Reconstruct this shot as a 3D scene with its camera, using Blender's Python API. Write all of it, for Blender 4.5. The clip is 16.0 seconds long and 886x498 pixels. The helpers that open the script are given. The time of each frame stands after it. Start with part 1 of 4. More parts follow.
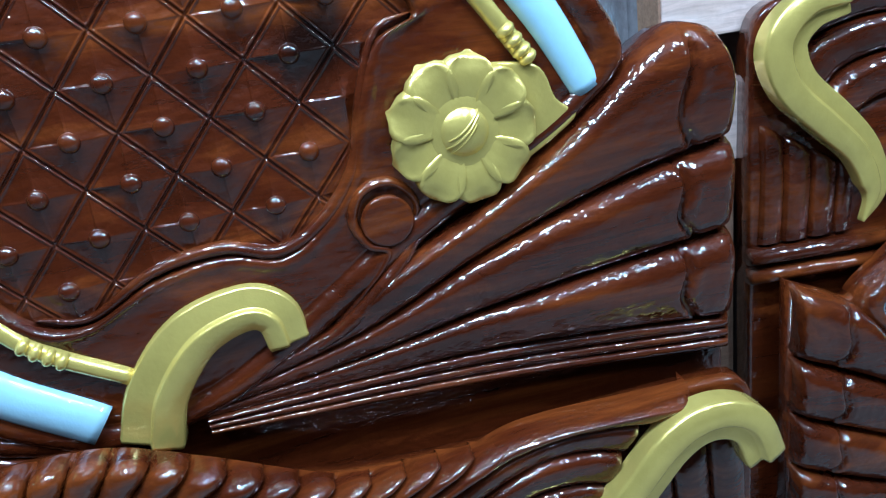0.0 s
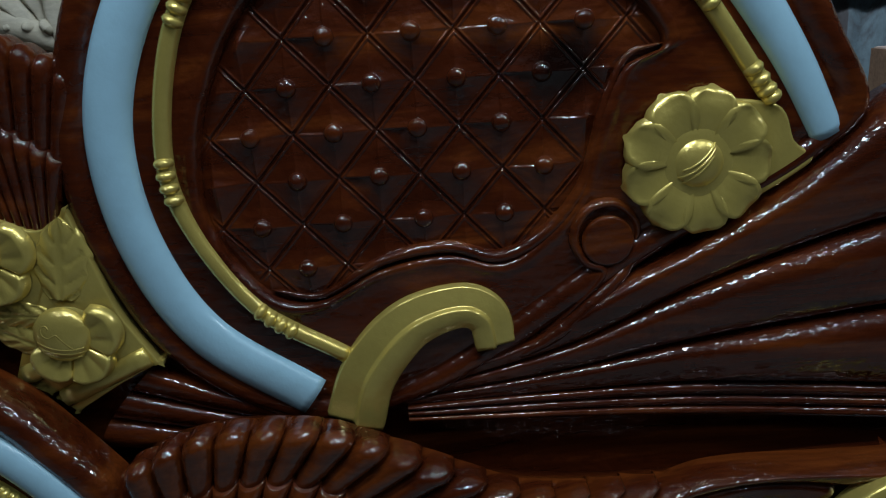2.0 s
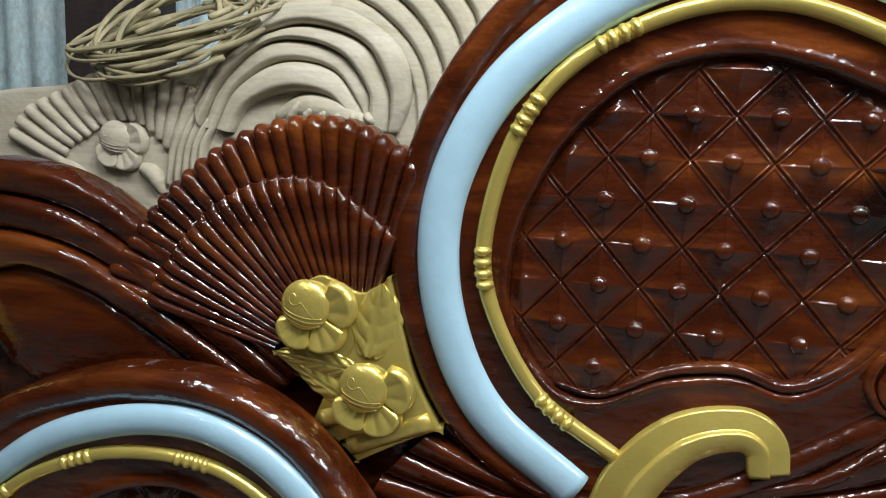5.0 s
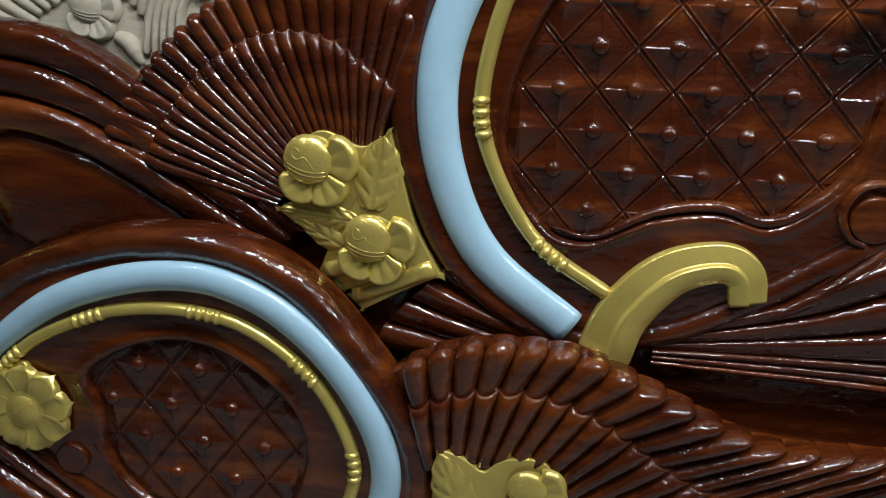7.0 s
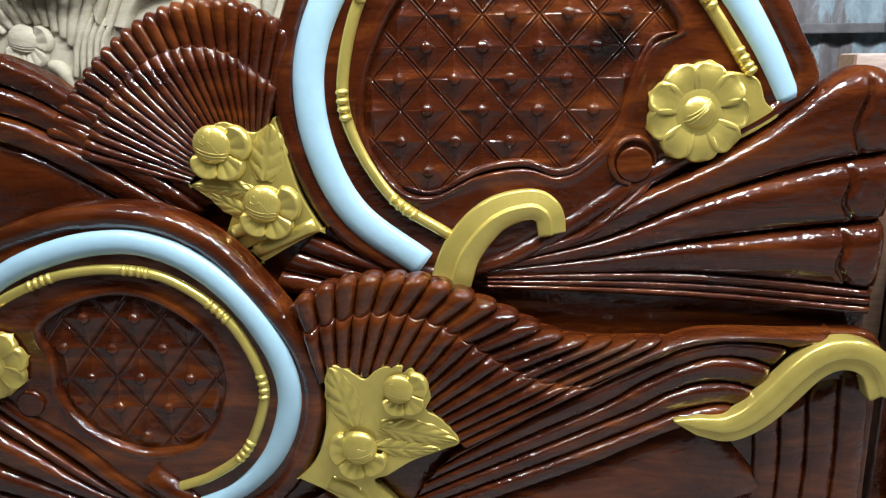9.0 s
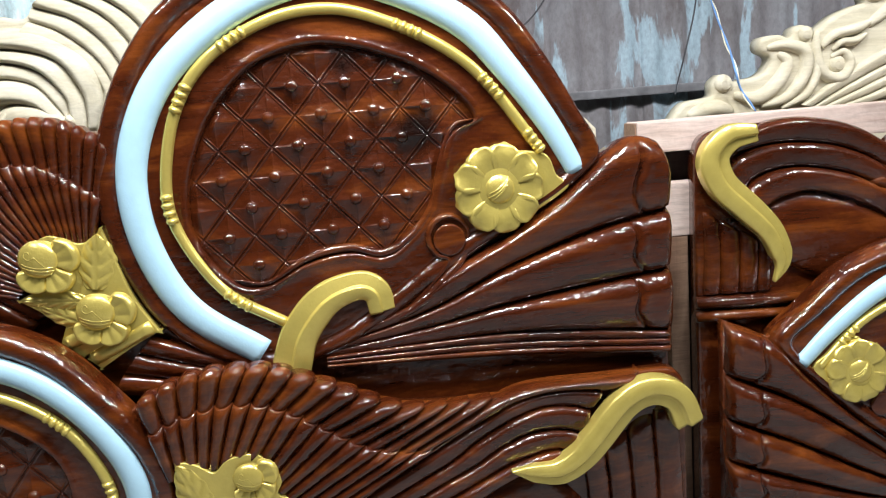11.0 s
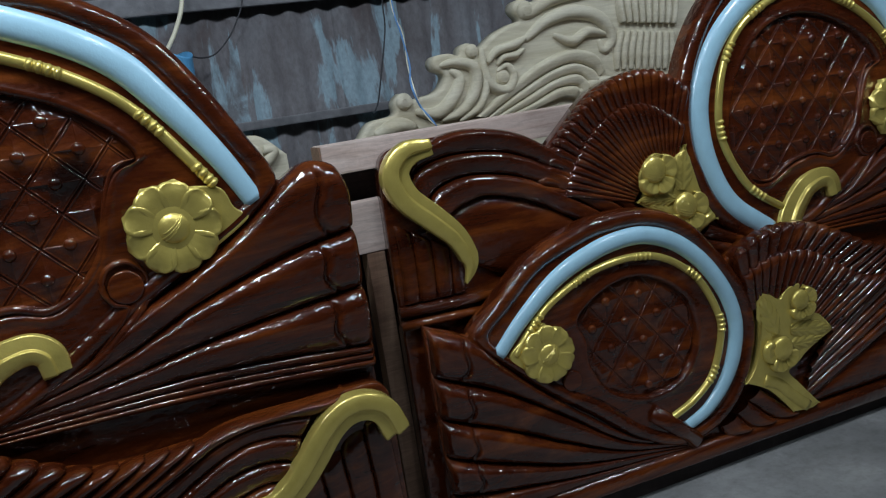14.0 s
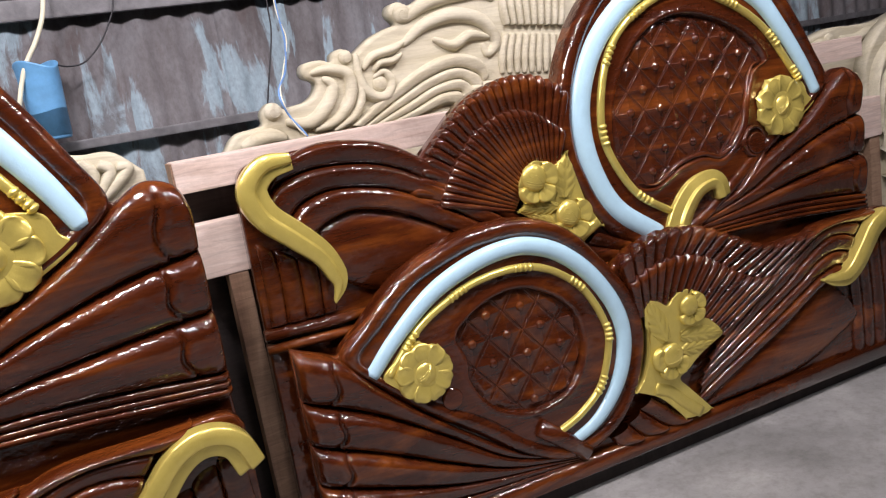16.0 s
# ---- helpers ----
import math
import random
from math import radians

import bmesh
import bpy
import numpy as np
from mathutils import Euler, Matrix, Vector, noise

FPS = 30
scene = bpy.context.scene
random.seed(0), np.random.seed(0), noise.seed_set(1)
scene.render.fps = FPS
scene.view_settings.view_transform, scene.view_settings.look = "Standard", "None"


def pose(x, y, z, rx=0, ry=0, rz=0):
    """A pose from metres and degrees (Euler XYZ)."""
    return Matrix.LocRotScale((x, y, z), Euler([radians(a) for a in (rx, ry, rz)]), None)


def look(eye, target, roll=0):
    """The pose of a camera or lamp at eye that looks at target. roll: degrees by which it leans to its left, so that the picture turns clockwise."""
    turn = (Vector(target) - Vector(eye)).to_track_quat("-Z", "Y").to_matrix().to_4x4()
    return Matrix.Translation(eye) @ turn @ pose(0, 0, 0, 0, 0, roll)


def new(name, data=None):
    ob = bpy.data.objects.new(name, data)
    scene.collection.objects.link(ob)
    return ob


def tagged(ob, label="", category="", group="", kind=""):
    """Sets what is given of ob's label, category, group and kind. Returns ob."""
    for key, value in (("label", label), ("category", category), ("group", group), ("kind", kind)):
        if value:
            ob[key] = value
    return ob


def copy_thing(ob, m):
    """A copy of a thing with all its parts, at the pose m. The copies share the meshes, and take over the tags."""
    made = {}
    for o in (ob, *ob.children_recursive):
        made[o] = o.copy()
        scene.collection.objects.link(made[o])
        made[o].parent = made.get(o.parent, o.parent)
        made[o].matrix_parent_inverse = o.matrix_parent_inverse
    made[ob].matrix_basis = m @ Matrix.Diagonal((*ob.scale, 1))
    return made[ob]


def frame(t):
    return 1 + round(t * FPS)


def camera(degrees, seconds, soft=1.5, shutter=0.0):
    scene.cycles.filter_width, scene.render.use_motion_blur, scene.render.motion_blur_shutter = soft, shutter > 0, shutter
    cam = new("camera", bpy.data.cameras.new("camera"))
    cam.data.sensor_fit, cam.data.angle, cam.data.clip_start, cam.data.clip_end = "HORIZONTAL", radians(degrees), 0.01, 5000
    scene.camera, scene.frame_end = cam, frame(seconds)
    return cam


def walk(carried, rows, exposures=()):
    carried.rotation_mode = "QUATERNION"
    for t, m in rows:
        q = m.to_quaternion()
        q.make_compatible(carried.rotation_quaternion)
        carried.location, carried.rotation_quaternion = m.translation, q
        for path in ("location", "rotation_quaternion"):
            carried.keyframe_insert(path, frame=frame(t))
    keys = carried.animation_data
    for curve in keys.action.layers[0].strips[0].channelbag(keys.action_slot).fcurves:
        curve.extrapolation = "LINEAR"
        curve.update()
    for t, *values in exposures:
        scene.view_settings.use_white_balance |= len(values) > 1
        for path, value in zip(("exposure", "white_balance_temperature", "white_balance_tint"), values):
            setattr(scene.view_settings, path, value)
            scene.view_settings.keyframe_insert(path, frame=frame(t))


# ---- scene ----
# ---- camera and its walk ----
cam = camera(59.95, 16.0, soft=1.15)
PATH = [
    (0.0, 0.0607, -0.8146, 1.0315, 68.57, 7.75, -11.85),
    (0.5, 0.0447, -0.8260, 1.0237, 69.93, 7.34, -9.18),
    (1.0, 0.0157, -0.8308, 1.0225, 71.01, 6.42, -6.16),
    (1.5, -0.0177, -0.8362, 1.0289, 71.46, 5.05, -3.56),
    (2.0, -0.0554, -0.8421, 1.0308, 72.20, 3.66, -0.90),
    (2.5, -0.0894, -0.8513, 1.0369, 73.31, 2.15, 1.66),
    (3.0, -0.1176, -0.8718, 1.0373, 76.82, 0.33, 5.15),
    (3.5, -0.1403, -0.8935, 1.0436, 80.08, -0.61, 8.07),
    (4.0, -0.1586, -0.9162, 1.0491, 82.01, -1.40, 10.52),
    (4.2, -0.1658, -0.9240, 1.0529, 82.59, -1.73, 11.50),
    (6.3, -0.2994, -0.9240, 1.0088, 74.10, -2.97, 11.82),
    (6.5, -0.3026, -0.9381, 1.0055, 73.71, -2.61, 10.83),
    (7.0, -0.2645, -0.9809, 0.9875, 72.85, -1.70, 8.58),
    (7.5, -0.1932, -1.0706, 0.9643, 73.26, -1.25, 6.24),
    (8.0, -0.1415, -1.1631, 0.9440, 73.86, -0.41, 4.99),
    (8.2, -0.1300, -1.1944, 0.9364, 74.15, -0.21, 4.60),
    (10.3, -0.1024, -1.3825, 0.9941, 78.12, 3.74, -1.10),
    (10.5, -0.0752, -1.3809, 1.0001, 78.51, 3.87, -2.78),
    (11.0, -0.0121, -1.3828, 1.0027, 79.38, 4.54, -6.16),
    (11.5, 0.0261, -1.3927, 1.0059, 79.56, 5.18, -9.70),
    (12.0, 0.0464, -1.4037, 1.0049, 79.76, 5.79, -13.12),
    (12.5, 0.0656, -1.4086, 1.0048, 79.27, 6.36, -15.97),
    (13.0, 0.0894, -1.4123, 1.0023, 78.92, 7.10, -19.10),
    (13.5, 0.1135, -1.4162, 1.0032, 78.75, 7.87, -21.87),
    (14.0, 0.1444, -1.4220, 1.0016, 78.68, 8.43, -23.96),
    (14.5, 0.1887, -1.4178, 1.0035, 78.48, 8.83, -25.35),
    (15.0, 0.2459, -1.4240, 1.0016, 78.40, 9.23, -26.22),
    (15.5, 0.3036, -1.4306, 0.9986, 78.04, 9.44, -27.31),
    (16.0, 0.3504, -1.4316, 1.0025, 77.76, 9.26, -27.47),
]

EXPOSURES = [
    (0.0, -0.12, 4500, 1),
    (0.5, -0.08, 4520, 1),
    (1.0, 0.00, 4850, 4),
    (1.5, -0.80, 5500, 4),
    (2.0, -2.05, 5350, 4),
    (2.5, -1.45, 5650, 7),
    (3.0, 0.15, 6800, 17),
    (3.5, 0.10, 6500, 12),
    (4.0, -0.10, 6450, 12),
    (4.2, -0.12, 6400, 12),
    (5.2, -0.90, 6100, 10),
    (6.3, -1.70, 5700, 7),
    (6.5, -1.60, 5700, 7),
    (7.0, -0.92, 6000, 11),
    (7.5, -1.15, 5600, 6),
    (8.0, -0.20, 5700, 8),
    (8.2, -0.10, 5800, 9),
    (10.3, 0.15, 6200, 11),
    (10.5, 0.20, 6200, 11),
    (11.0, 0.10, 6200, 11),
    (11.5, 0.05, 6150, 11),
    (12.0, -0.10, 6100, 11),
    (12.5, 0.10, 6100, 12),
    (13.0, -0.5, 6000, 10),
    (13.5, -1.05, 5700, 7),
    (14.0, -1.48, 5500, 6),
    (14.5, -1.78, 5700, 8),
    (15.0, -1.8, 5900, 10),
    (15.5, -1.05, 6300, 17),
    (16.0, -0.12, 6550, 23),
]
walk(cam, [(t, pose(x, y, z, rx, ry, rz)) for t, x, y, z, rx, ry, rz in PATH], EXPOSURES)

# ---- world and light ----
world = bpy.data.worlds.new("world")
scene.world = world
world.use_nodes = True
world.node_tree.nodes["Background"].inputs[0].default_value = (0.62, 0.74, 0.9, 1)
world.node_tree.nodes["Background"].inputs[1].default_value = 0.25


def lamp(name, eye, target, sx, sy, watts, colour=(1, 1, 1)):
    data = bpy.data.lights.new(name, "AREA")
    data.shape, data.size, data.size_y, data.energy, data.color = "RECTANGLE", sx, sy, watts, colour
    ob = new(name, data)
    ob.matrix_world = look(eye, target)
    return ob


# short tube lamps in rows under the workshop roof
for x, y, z, watts in ((-1.35, -0.75, 2.4, 9), (-0.42, -0.6, 2.25, 18), (0.14, -0.56, 2.2, 23), (0.85, -0.85, 2.4, 11), (1.8, -0.72, 2.3, 25)):
    lamp("tube_lamp", (x, y, z), (x, 0.05, 0.75), 0.24, 0.13, watts, (1.0, 0.985, 0.955))


def fill_point(x, y, z, watts):
    data = bpy.data.lights.new("fill_lamp", "POINT")
    data.energy, data.shadow_soft_size, data.color = watts, 0.06, (1.0, 0.985, 0.955)
    new("fill_lamp", data).matrix_world = pose(x, y, z)


# unseen point lamps added farther back, to light the roof and add glints
for x, y, z in ((-1.3, -1.7, 2.65), (-0.2, -1.5, 2.75), (0.9, -1.7, 2.65), (2.1, -1.5, 2.75), (3.2, -1.7, 2.65)):
    fill_point(x, y, z, 22)


# ---- materials ----
def node_material(name):
    m = bpy.data.materials.new(name)
    m.use_nodes = True
    n, l = m.node_tree.nodes, m.node_tree.links
    return m, n, l, n["Principled BSDF"]


def ramp(n, stops):
    r = n.new("ShaderNodeValToRGB")
    while len(r.color_ramp.elements) < len(stops):
        r.color_ramp.elements.new(0.5)
    for e, (p, c) in zip(r.color_ramp.elements, stops):
        e.position, e.color = p, (*c, 1)
    return r


def coords(n, l, scale, rot=(0, 0, 0)):
    """Object coordinates in metres, moved for each placed thing so that no two share a pattern."""
    tc, info = n.new("ShaderNodeTexCoord"), n.new("ShaderNodeObjectInfo")
    add, mp = n.new("ShaderNodeVectorMath"), n.new("ShaderNodeMapping")
    add.operation = "ADD"
    l.new(tc.outputs["Object"], add.inputs[0])
    l.new(info.outputs["Location"], add.inputs[1])
    l.new(add.outputs[0], mp.inputs["Vector"])
    mp.inputs["Scale"].default_value, mp.inputs["Rotation"].default_value = scale, rot
    return mp


def noise_node(n, l, mp, scale, detail=4, rough=0.55, distort=0.0):
    t = n.new("ShaderNodeTexNoise")
    t.inputs["Scale"].default_value, t.inputs["Detail"].default_value = scale, detail
    t.inputs["Roughness"].default_value, t.inputs["Distortion"].default_value = rough, distort
    l.new(mp.outputs[0], t.inputs["Vector"])
    return t


def mix(n, l, kind, fac, a, b):
    m = n.new("ShaderNodeMix")
    m.data_type, m.blend_type = "RGBA", kind
    for i, v in ((0, fac), (6, a), (7, b)):
        if hasattr(v, "is_linked"):
            l.new(v, m.inputs[i])
        else:
            m.inputs[i].default_value = v if i == 0 else (*v, 1)
    return m.outputs[2]


def bump(n, l, height, strength, distance, bsdf):
    b = n.new("ShaderNodeBump")
    b.inputs["Strength"].default_value, b.inputs["Distance"].default_value = strength, distance
    l.new(height, b.inputs["Height"])
    l.new(b.outputs[0], bsdf.inputs["Normal"])
    l.new(b.outputs[0], bsdf.inputs["Coat Normal"])
    return b


def wood(name, dark, mid, light, rough, coat, stretch=(1.6, 9, 9), streak=0.8, knots_at=()):
    m, n, l, p = node_material(name)
    mp = coords(n, l, stretch)
    big = noise_node(n, l, mp, 1.7, 5, 0.6, 1.2)
    fine = noise_node(n, l, coords(n, l, (3, 34, 34)), 3.0, 6, 0.65, 1.1)
    knots = noise_node(n, l, coords(n, l, (1.0, 2.4, 2.4)), 2.3, 3, 0.5, 0.8)
    base = ramp(n, [(0.25, dark), (0.5, mid), (0.78, light)])
    l.new(big.outputs["Fac"], base.inputs[0])
    grain = ramp(n, [(0.34, (0.36, 0.34, 0.33)), (0.62, (1, 1, 1))])
    l.new(fine.outputs["Fac"], grain.inputs[0])
    col = mix(n, l, "MULTIPLY", streak, base.outputs[0], grain.outputs[0])
    spots = ramp(n, [(0.28, (0.22, 0.18, 0.16)), (0.4, (1, 1, 1))])
    l.new(knots.outputs["Fac"], spots.inputs[0])
    col = mix(n, l, "MULTIPLY", 0.85 * streak, col, spots.outputs[0])
    for at, r in knots_at:
        tc, sub, ln = n.new("ShaderNodeTexCoord"), n.new("ShaderNodeVectorMath"), n.new("ShaderNodeVectorMath")
        info, add = n.new("ShaderNodeObjectInfo"), n.new("ShaderNodeVectorMath")
        sub.operation, ln.operation = "SUBTRACT", "LENGTH"
        l.new(tc.outputs["Object"], add.inputs[0])
        l.new(info.outputs["Location"], add.inputs[1])
        l.new(add.outputs[0], sub.inputs[0])
        sub.inputs[1].default_value = (at[0], 0.0, at[1])
        l.new(sub.outputs[0], ln.inputs[0])
        wob, far = n.new("ShaderNodeMath"), n.new("ShaderNodeMath")
        wob.operation, far.operation = "MULTIPLY_ADD", "DIVIDE"
        l.new(knots.outputs["Fac"], wob.inputs[0])
        wob.inputs[1].default_value = 0.06
        l.new(ln.outputs["Value"], wob.inputs[2])
        l.new(wob.outputs[0], far.inputs[0])
        far.inputs[1].default_value = r
        rk = ramp(n, [(0.6, (0.05, 0.05, 0.05)), (1.0, (1, 1, 1))])
        l.new(far.outputs[0], rk.inputs[0])
        col = mix(n, l, "MULTIPLY", 0.9, col, rk.outputs[0])
    l.new(col, p.inputs["Base Color"])
    p.inputs["Roughness"].default_value = rough
    p.inputs["Specular IOR Level"].default_value = 0.05 if coat else 0.4
    p.inputs["Coat IOR"].default_value = 1.68
    p.inputs["Coat Weight"].default_value, p.inputs["Coat Roughness"].default_value = coat, 0.02
    wav = noise_node(n, l, coords(n, l, (1, 1, 1)), 26, 2, 0.5)
    dab = noise_node(n, l, coords(n, l, (0.8, 1, 1)), 125, 2, 0.5)
    both = n.new("ShaderNodeMath")
    both.operation = "MULTIPLY_ADD"
    l.new(dab.outputs["Fac"], both.inputs[0])
    both.inputs[1].default_value = 0.24
    l.new(wav.outputs["Fac"], both.inputs[2])
    bump(n, l, both.outputs[0], 0.75, 0.0052 if coat else 0.004, p)
    return m


def paint(name, colour, rough, metal, spread=0.12, relief=0.25, coat=0.0):
    m, n, l, p = node_material(name)
    t = noise_node(n, l, coords(n, l, (1, 1, 1)), 26, 5, 0.6)
    lo, hi = [c * (1 - spread) for c in colour], [min(1, c * (1 + spread)) for c in colour]
    r = ramp(n, [(0.3, lo), (0.7, hi)])
    l.new(t.outputs["Fac"], r.inputs[0])
    l.new(r.outputs[0], p.inputs["Base Color"])
    p.inputs["Roughness"].default_value, p.inputs["Metallic"].default_value = rough, metal
    p.inputs["Coat Weight"].default_value, p.inputs["Coat Roughness"].default_value = coat, 0.08
    f = noise_node(n, l, coords(n, l, (1, 1, 1)), 160, 3, 0.5)
    bump(n, l, f.outputs["Fac"], relief, 0.002, p)
    return m


VARNISH = wood("varnished_wood", (0.027, 0.0050, 0.0012), (0.073, 0.0140, 0.0026), (0.24, 0.062, 0.0085), 0.5, 1.0, (1.3, 6.5, 6.5), 0.42, (((0.085, 0.958), 0.075), ((-0.035, 1.085), 0.062)))
RAW = wood("raw_pale_wood", (0.47, 0.42, 0.29), (0.57, 0.53, 0.4), (0.64, 0.605, 0.49), 0.75, 0.0, (1.2, 8, 8), 0.26)
PINK = wood("planed_pink_timber", (0.58, 0.43, 0.36), (0.7, 0.56, 0.49), (0.8, 0.69, 0.63), 0.6, 0.0, (1.2, 10, 10), 0.4)
BROWN = wood("brown_timber", (0.2, 0.11, 0.07), (0.32, 0.2, 0.13), (0.42, 0.28, 0.19), 0.6, 0.0, (8, 1.2, 1.2), 0.5)
# dark old timber of the wall post; also blackens gaps behind and under boards
UMBER = wood("dark_timber_and_gap_fill", (0.018, 0.013, 0.012), (0.04, 0.03, 0.027), (0.07, 0.05, 0.045), 0.7, 0.0, (8, 8, 1.2), 0.5)
GOLD = paint("gold_paint", (0.76, 0.615, 0.15), 0.24, 0.55, 0.1, 0.2, 0.45)
BLUE = paint("pale_blue_paint", (0.45, 0.7, 0.84), 0.26, 0.0, 0.05, 0.15, 0.6)
CUP = paint("blue_plastic", (0.13, 0.36, 0.64), 0.4, 0.0, 0.15)
CORD_BLUE = paint("blue_cord", (0.15, 0.3, 0.6), 0.6, 0.0)
CORD_PALE = paint("pale_cord", (0.75, 0.72, 0.55), 0.6, 0.0)
CORD_DARK = paint("dark_wire", (0.03, 0.03, 0.035), 0.5, 0.0)
CANE = paint("dry_cane", (0.37, 0.33, 0.19), 0.65, 0.0, 0.3)
STEEL = paint("dusty_grey_steel", (0.16, 0.16, 0.17), 0.55, 0.3, 0.3)
# near-black colour standing in for the unlit opening under the roof
DARK = paint("opening_dark", (0.05, 0.05, 0.055), 0.8, 0.0, 0.4)
ROOF = paint("grey_roof_sheet", (0.42, 0.42, 0.43), 0.6, 0.0, 0.3)
PLASTER = paint("grey_plaster", (0.06, 0.06, 0.06), 0.85, 0.0, 0.3)


def sheet_metal(name, stops, pale, rust):
    """Old corrugated sheet: grey-brown ground, pale blue zinc in torn vertical streaks, brown blotches."""
    m, n, l, p = node_material(name)
    ground = noise_node(n, l, coords(n, l, (1.6, 1.6, 1.1)), 2.4, 6, 0.6, 0.4)
    r = ramp(n, stops)
    l.new(ground.outputs["Fac"], r.inputs[0])
    streak = noise_node(n, l, coords(n, l, (4.4, 4.4, 0.85)), 1.9, 6, 0.6, 0.35)
    edge = ramp(n, [(0.525, (0, 0, 0)), (0.555, (0.9, 0.9, 0.9))])
    l.new(streak.outputs["Fac"], edge.inputs[0])
    col = mix(n, l, "MIX", edge.outputs[0], r.outputs[0], pale)
    blot = noise_node(n, l, coords(n, l, (3, 3, 1.6)), 3.1, 7, 0.68, 0.5)
    brown = ramp(n, [(0.54, (0, 0, 0)), (0.66, (0.75, 0.75, 0.75))])
    l.new(blot.outputs["Fac"], brown.inputs[0])
    col = mix(n, l, "MIX", brown.outputs[0], col, rust)
    dust = noise_node(n, l, coords(n, l, (9, 9, 5)), 9, 6, 0.7)
    r2 = ramp(n, [(0.3, (0.62, 0.58, 0.56)), (0.6, (1, 1, 1)), (0.8, (1.0, 1.0, 1.0))])
    l.new(dust.outputs["Fac"], r2.inputs[0])
    l.new(mix(n, l, "MULTIPLY", 0.75, col, r2.outputs[0]), p.inputs["Base Color"])
    p.inputs["Roughness"].default_value, p.inputs["Metallic"].default_value = 0.7, 0.05
    bump(n, l, dust.outputs["Fac"], 0.3, 0.003, p)
    return m


def concrete():
    m, n, l, p = node_material("worn_concrete")
    a = noise_node(n, l, coords(n, l, (1, 1, 1)), 2.6, 8, 0.65)
    r = ramp(n, [(0.3, (0.14, 0.14, 0.135)), (0.55, (0.25, 0.25, 0.245)), (0.72, (0.37, 0.37, 0.36))])
    l.new(a.outputs["Fac"], r.inputs[0])
    b = noise_node(n, l, coords(n, l, (1, 1, 1)), 45, 6, 0.7)
    r2 = ramp(n, [(0.3, (0.7, 0.69, 0.67)), (0.55, (1, 1, 1))])
    l.new(b.outputs["Fac"], r2.inputs[0])
    l.new(mix(n, l, "MULTIPLY", 0.7, r.outputs[0], r2.outputs[0]), p.inputs["Base Color"])
    p.inputs["Roughness"].default_value = 0.75
    bump(n, l, b.outputs["Fac"], 0.4, 0.004, p)
    return m


SHEET = sheet_metal("weathered_corrugated_sheet", [(0.3, (0.095, 0.085, 0.088)), (0.5, (0.155, 0.15, 0.16)), (0.7, (0.21, 0.225, 0.245))], (0.27, 0.37, 0.43), (0.1, 0.08, 0.08))
PALE_SHEET = sheet_metal("pale_blue_sheet", [(0.3, (0.42, 0.56, 0.6)), (0.45, (0.62, 0.82, 0.86)), (0.7, (0.72, 0.9, 0.93))], (0.72, 0.88, 0.92), (0.35, 0.42, 0.44))
CONCRETE = concrete()


# ---- mesh helpers: a carving is drawn in its board's plane, x to the right, z up, h towards the viewer ----
def spline(points, count, closed=False):
    """A smooth curve through a few points, resampled evenly."""
    p = np.array(points, float)
    k = len(p)
    if closed:
        q = np.vstack([p[-1], p, p[0], p[1]])
    else:
        q = np.vstack([2 * p[0] - p[1], p, 2 * p[-1] - p[-2]])
    out = []
    for i in range(1, len(q) - 2):
        t = np.linspace(0, 1, 24, endpoint=False)[:, None]
        a, b, c, d = q[i - 1:i + 3]
        out.append(0.5 * (2 * b + (c - a) * t + (2 * a - 5 * b + 4 * c - d) * t ** 2 + (3 * b - a - 3 * c + d) * t ** 3))
    out.append(p[:1] if closed else p[-1:])
    out = np.vstack(out)
    s = np.concatenate([[0], np.cumsum(np.linalg.norm(np.diff(out, axis=0), axis=1))])
    u = np.linspace(0, s[-1], count + 1)[:-1] if closed else np.linspace(0, s[-1], count)
    return np.stack([np.interp(u, s, out[:, j]) for j in range(out.shape[1])], 1)


def normals(c, closed=False):
    d = np.roll(c, -1, 0) - np.roll(c, 1, 0) if closed else np.gradient(c, axis=0)
    d /= np.linalg.norm(d, axis=1, keepdims=True) + 1e-9
    return np.stack([-d[:, 1], d[:, 0]], 1)


def grid_mesh(name, v, closed_u=False, caps=False):
    """A mesh from a grid of vertices v[u, s, 3]; the quads face the viewer."""
    nu, ns = v.shape[:2]
    faces = []
    for i in range(nu if closed_u else nu - 1):
        j = (i + 1) % nu
        for k in range(ns - 1):
            faces.append((i * ns + k, j * ns + k, j * ns + k + 1, i * ns + k + 1))
    if caps:
        faces += [tuple(range(ns)), tuple((nu - 1) * ns + k for k in reversed(range(ns)))]
    me = bpy.data.meshes.new(name)
    me.from_pydata(v.reshape(-1, 3).tolist(), [], faces)
    bm = bmesh.new()
    bm.from_mesh(me)
    bmesh.ops.recalc_face_normals(bm, faces=bm.faces)
    up = sum(f.normal.y * f.calc_area() for f in bm.faces)
    if up > 0 and not caps:
        bmesh.ops.reverse_faces(bm, faces=bm.faces)
    bm.to_mesh(me)
    bm.free()
    me.shade_smooth()
    return me


def xzh(c, h):
    return np.stack([c[..., 0], -np.broadcast_to(h, c.shape[:-1]), c[..., 1]], -1)


def part(name, me, material, parent, label=""):
    """One mesh object under a thing or under a part of it."""
    if not me.materials:
        me.materials.append(material)
    ob = new(name, me)
    ob.parent = parent
    return tagged(ob, label)


def thing(name, label, category, group="", m=None):
    ob = new(name)
    ob.empty_display_size = 0.05
    if m is not None:
        ob.matrix_basis = m
    return tagged(ob, label, category, group)


